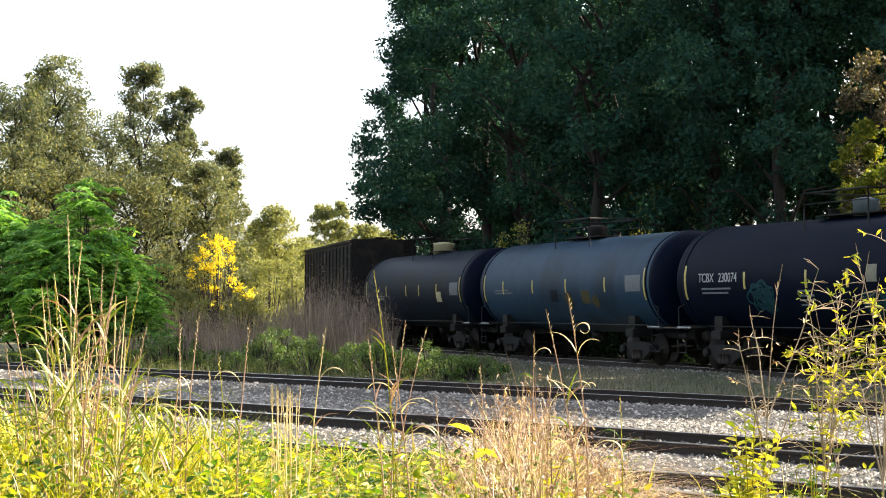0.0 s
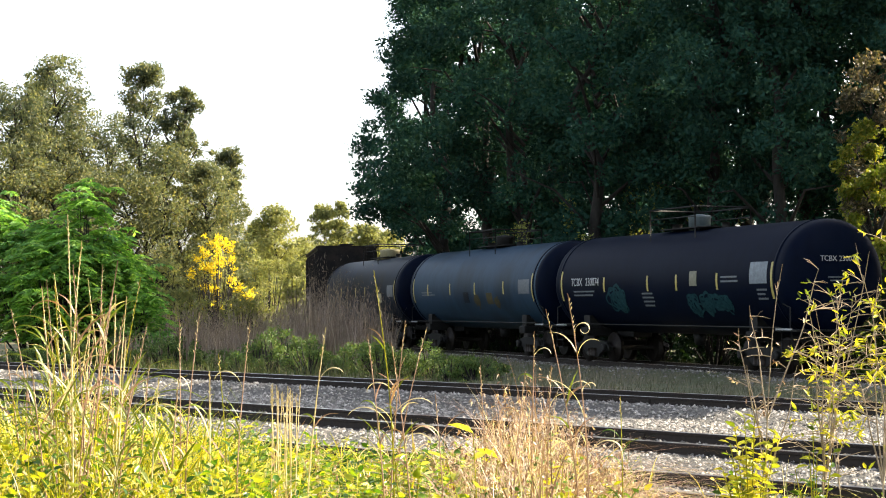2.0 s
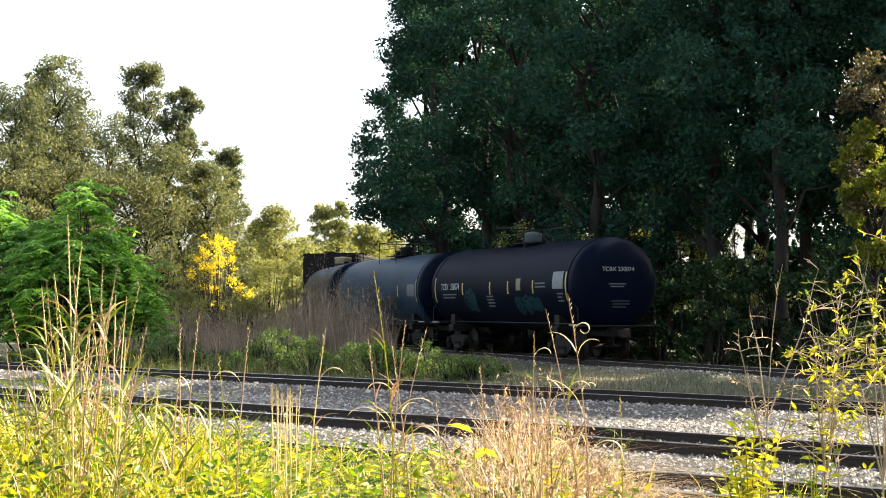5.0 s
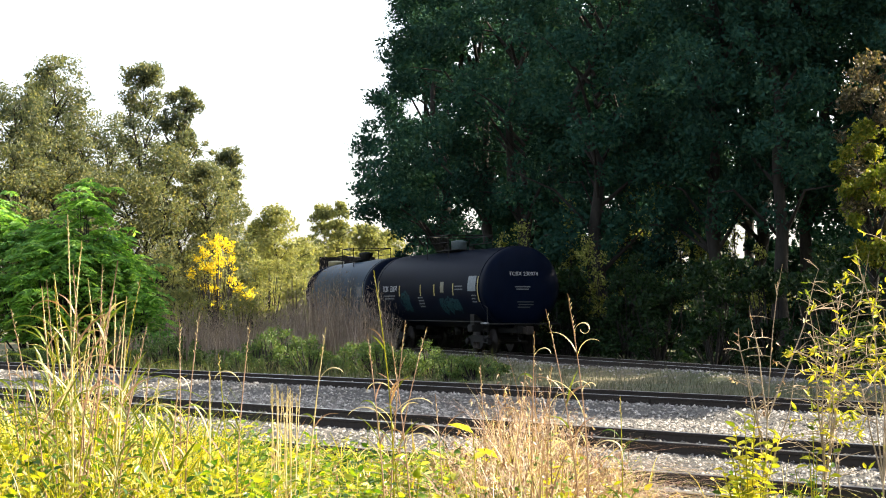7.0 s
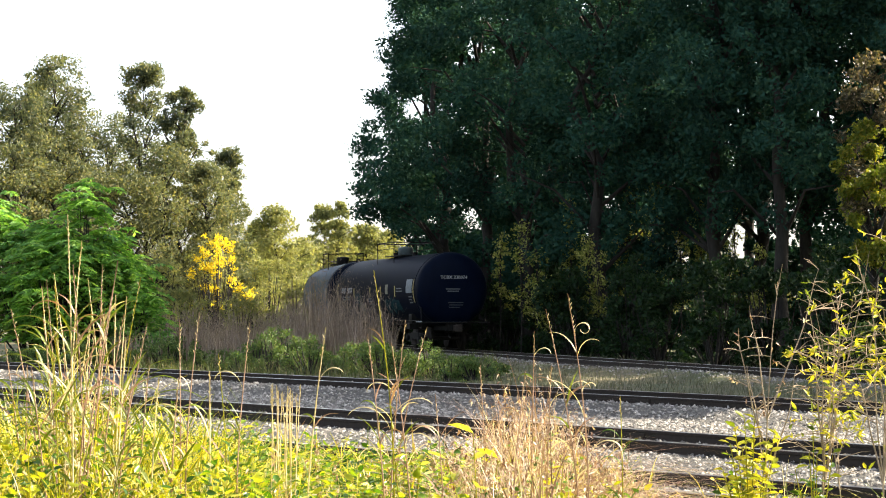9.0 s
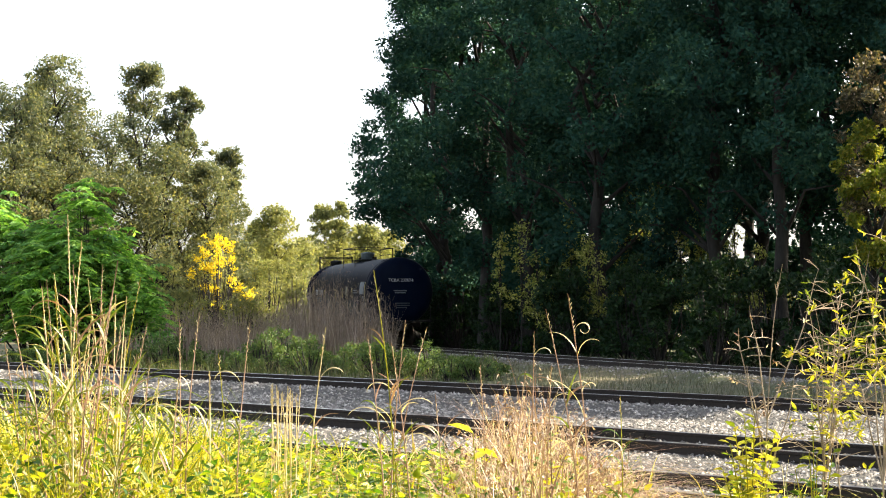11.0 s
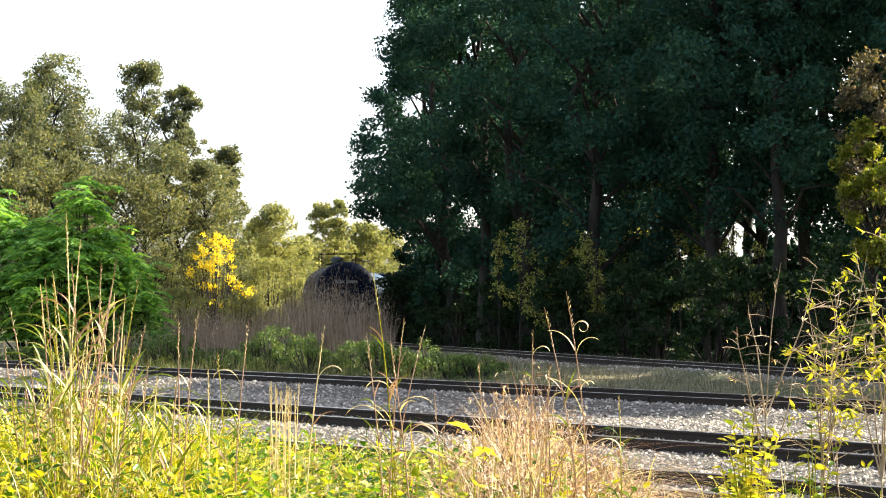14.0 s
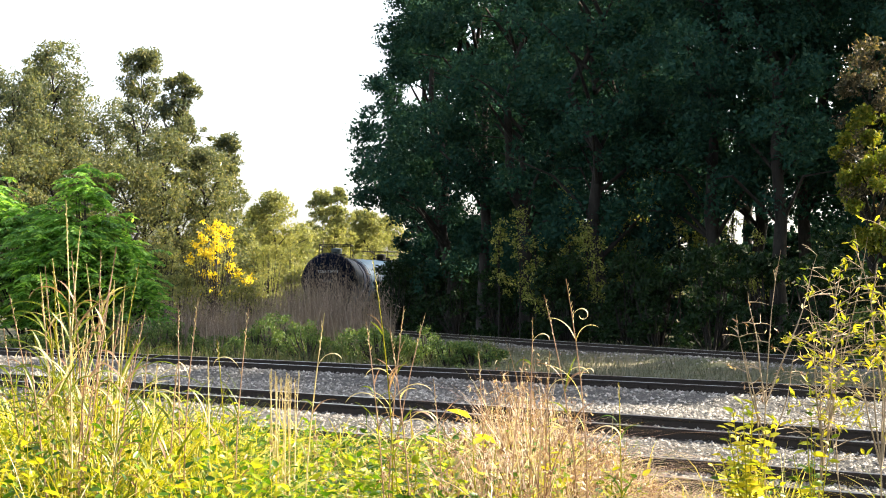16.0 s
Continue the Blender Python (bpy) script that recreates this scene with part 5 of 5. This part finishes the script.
for i, (xb, xt, yt, bow, nl, mat, leaf_mat) in enumerate(((335, 356, 545, -0.05, 3, "straw", "blade"), (322, 318, 560, 0.02, 2, "straw", "blade"), (425, 441, 565, -0.04, 4, "straw", "blade"), (410, 385, 620, 0.0, 3, "blade", "blade"),
                                                          (540, 577, 572, -0.02, 1, "pale_straw", "blade"), (692, 662, 472, 0.07, 3, "blade", "blade"), (690, 718, 560, -0.02, 3, "straw", "straw"), (690, 756, 572, -0.03, 2, "straw", "pale_straw"),
                                                          (690, 650, 585, 0.0, 5, "straw", "blade"), (735, 692, 600, 0.0, 4, "straw", "straw"), (790, 770, 690, 0.0, 3, "straw", "straw"), (940, 945, 580, 0.0, 2, "straw", "straw"),
                                                          (1036, 1003, 512, 0.07, 2, "straw", "pale_straw"), (1030, 965, 540, 0.02, 3, "straw", "straw"), (1100, 1098, 695, 0.0, 5, "blade", "weed"), (860, 850, 640, 0.01, 3, "straw", "straw"),
                                                          (900, 930, 650, 0.0, 3, "straw", "straw"), (965, 975, 640, 0.0, 3, "straw", "straw"))):
    stalk("slender grass stalk with curling dry leaves" if leaf_mat != "blade" else "slender grass stalk with yellow-green leaves", xb, xt, yt, 8.4 + 0.2 * (i % 4), bow, 0.0058, mat, nl + 3, leaf_mat, 0.16, True, 40 + i, 0.013, CURLS.get(xt, ()))
for i in range(14):
    x = 482 + i * 3.4
    stalk("upright pale straw stem in a dense tuft", x, x + math.sin(i * 2.2) * 9, 672 + 18 * abs(math.sin(i * 1.3)), 9.3 + 0.05 * (i % 4), 0.0, 0.005, "pale_straw", 1, "pale_straw", 0.12, True, 80 + i, 0.008)


# ---- woody weeds on the right
def woody(label, xb, dep, stems, leaf_mat, n_leaf, leaf_len, seed, twigs=9, reach=(0.1, 0.32), aspect=0.34, thick=0.006):
    """Thin branching stems; twigs fork, and leaves hang from them in small tufts."""
    rg = random.Random(seed)
    rn = np.random.default_rng(seed)
    X0 = (xb - 784) / F * dep
    z0 = float(height_at(X0, dep))
    root = tagged(empty("woody_weed", pose(X0, dep, z0 - 0.02)), label, "shrub", "woody weeds on the bank")
    nodes, main = [], None
    for xt, yt, bow in stems:
        X1, _, Z1 = px(xt, yt, dep)
        dy = rg.uniform(-0.15, 0.15)
        # the first stem stands on the ground, the others fork from it
        high = Z1 - z0
        foot = Vector((0, 0, 0)) if main is None else min(main[:9], key=lambda p: abs(p.z - high * rg.uniform(0.3, 0.6)))
        end = Vector((X1 - X0, dy, high))
        path = [foot.lerp(end, t) + Vector((bow * math.sin(t * math.pi) + 0.012 * math.sin(9 * t + seed) * t, 0, 0.1 * abs(end.x - foot.x) * math.sin(t * math.pi))) for t in (i / 10 for i in range(11))]
        main = main or path
        stem = part("stem", tube(bmesh.new(), path, [thick * (1 - 0.72 * i / 10) for i in range(11)], 5), M["twig"], root)
        for k in range(twigs):
            i = rg.randint(3, 10)
            p = path[i]
            q = rg.uniform(0, 6.28)
            d = Vector((math.cos(q), 0.6 * math.sin(q), rg.uniform(0.1, 0.9))).normalized() * rg.uniform(*reach)
            sag = Vector((0, 0, -0.25 * d.length))
            line = [p + d * u + sag * u * u for u in (0, 0.35, 0.7, 1.0)]
            twig = tube(bmesh.new(), line, [0.003, 0.0024, 0.0017, 0.0008], 4)
            fork = line[2] + Vector((rg.uniform(-1, 1), rg.uniform(-0.6, 0.6), rg.uniform(-0.2, 0.8))).normalized() * d.length * 0.45
            tube(twig, [line[1], (line[1] + fork) / 2 + Vector((0, 0, 0.01)), fork], [0.002, 0.0015, 0.0007], 4)
            part("twig", twig, M["twig"], stem)
            nodes += [(line[2], d), (line[3], d), (fork, d), (line[3], d)]
        nodes += [(p, Vector((rg.uniform(-1, 1), rg.uniform(-1, 1), 0.4))) for p in path[3:]]
    # most leaves sit on a few of the nodes
    pick = rn.choice(len(nodes), n_leaf, p=(lambda w: w / w.sum())(rn.random(len(nodes)) ** 5 + 0.015))
    base = np.array([nodes[k][0][:] for k in pick]) + rn.normal(size=(n_leaf, 3)) * 0.008
    way = unit(np.array([nodes[k][1][:] for k in pick])) + rn.normal(size=(n_leaf, 3)) * 0.75 + np.array([0, 0, -0.35])
    leaves_along("foliage", rn, base, way, leaf_len, leaf_mat, root, aspect)
    return root


def broad_plant(label, xb, dep, tops_at, leaf_len, per, seed, mat="weed"):
    """A bushy weed: several stems with broad leaves in turn up each stem."""
    rg = random.Random(seed)
    rn = np.random.default_rng(seed)
    X0 = (xb - 784) / F * dep
    z0 = float(height_at(X0, dep))
    root = tagged(empty("broad_leaved_weed", pose(X0, dep, z0 - 0.02)), label, "weeds", "bushy weeds on the bank")
    base, way, size = [], [], []
    for xt, yt in tops_at:
        X1, _, Z1 = px(xt, yt, dep)
        dy = rg.uniform(-0.2, 0.2)
        path = [Vector(((X1 - X0) * t ** 1.2, dy * t, (Z1 - z0) * t)) for t in (i / 8 for i in range(9))]
        part("stem", tube(bmesh.new(), path, [0.006 * (1 - 0.6 * i / 8) for i in range(9)], 5), M["blade"], root)
        for k in range(per):
            t = 0.2 + 0.8 * (k + 1) / per
            u = t * 8
            i = min(int(u), 7)
            a = 2.4 * k + rg.uniform(-0.4, 0.4)
            base.append((path[i].lerp(path[i + 1], u - i))[:])
            way.append((math.cos(a), math.sin(a), 0.9 * t - 0.45 + rg.uniform(-0.3, 0.3)))
            size.append(leaf_len * (1.1 - 0.45 * t) * rg.uniform(0.7, 1.2))
    leaves_along("foliage", rn, np.array(base), np.array(way), np.array(size), mat, root, 0.52)
    return root


LEGGY = "leggy weed with yellow leaf tufts on bare stems"
woody(LEGGY, 1430, 9.2, ((1532, 440, -0.02), (1478, 560, 0.0), (1495, 600, 0.02), (1425, 545, 0.0), (1440, 630, 0.0), (1470, 680, 0.0)), "lime", 330, 0.05, 1, 8)
woody(LEGGY, 1560, 9.0, ((1592, 425, -0.02), (1535, 480, 0.0), (1572, 540, 0.02), (1505, 620, 0.0), (1600, 620, 0), (1545, 590, 0.0)), "lime", 320, 0.048, 2, 8)
woody("nearly bare dry weed with thin twigs", 1365, 9.5, ((1382, 462, -0.07), (1334, 535, 0.0), (1300, 575, -0.03), (1320, 640, 0.0), (1410, 640, 0.02), (1458, 470, 0.03)), "straw", 50, 0.035, 3, 5, (0.06, 0.2))
woody("fine twiggy weed with few small leaves", 1500, 9.7, ((1440, 540, 0), (1470, 500, 0.02), (1510, 520, 0), (1550, 650, 0), (1470, 590, 0)), "vine", 150, 0.04, 7, 10, (0.1, 0.35), thick=0.0045)
broad_plant("bushy green weed with broad leaves", 1325, 9.3, ((1310, 732), (1345, 738), (1285, 775), (1380, 765), (1330, 750), (1300, 750), (1355, 780), (1270, 820), (1320, 790), (1370, 810)), 0.105, 26, 4, "lime")
broad_plant("bushy green weed with broad leaves", 1440, 9.1, ((1440, 740), (1420, 790), (1475, 795), (1450, 800), (1400, 820)), 0.1, 14, 5, "weed")
broad_plant("young weed with large yellow-green leaves", 850, 8.7, ((838, 762), (880, 800), (790, 810)), 0.2, 5, 6, "lime")
broad_plant("young weed with large yellow-green leaves", 720, 8.4, ((700, 800), (745, 812), (670, 822)), 0.12, 9, 8)
broad_plant("young weed with large yellow-green leaves", 985, 8.8, ((975, 820), (1000, 812)), 0.13, 6, 9, "lime")

motions()
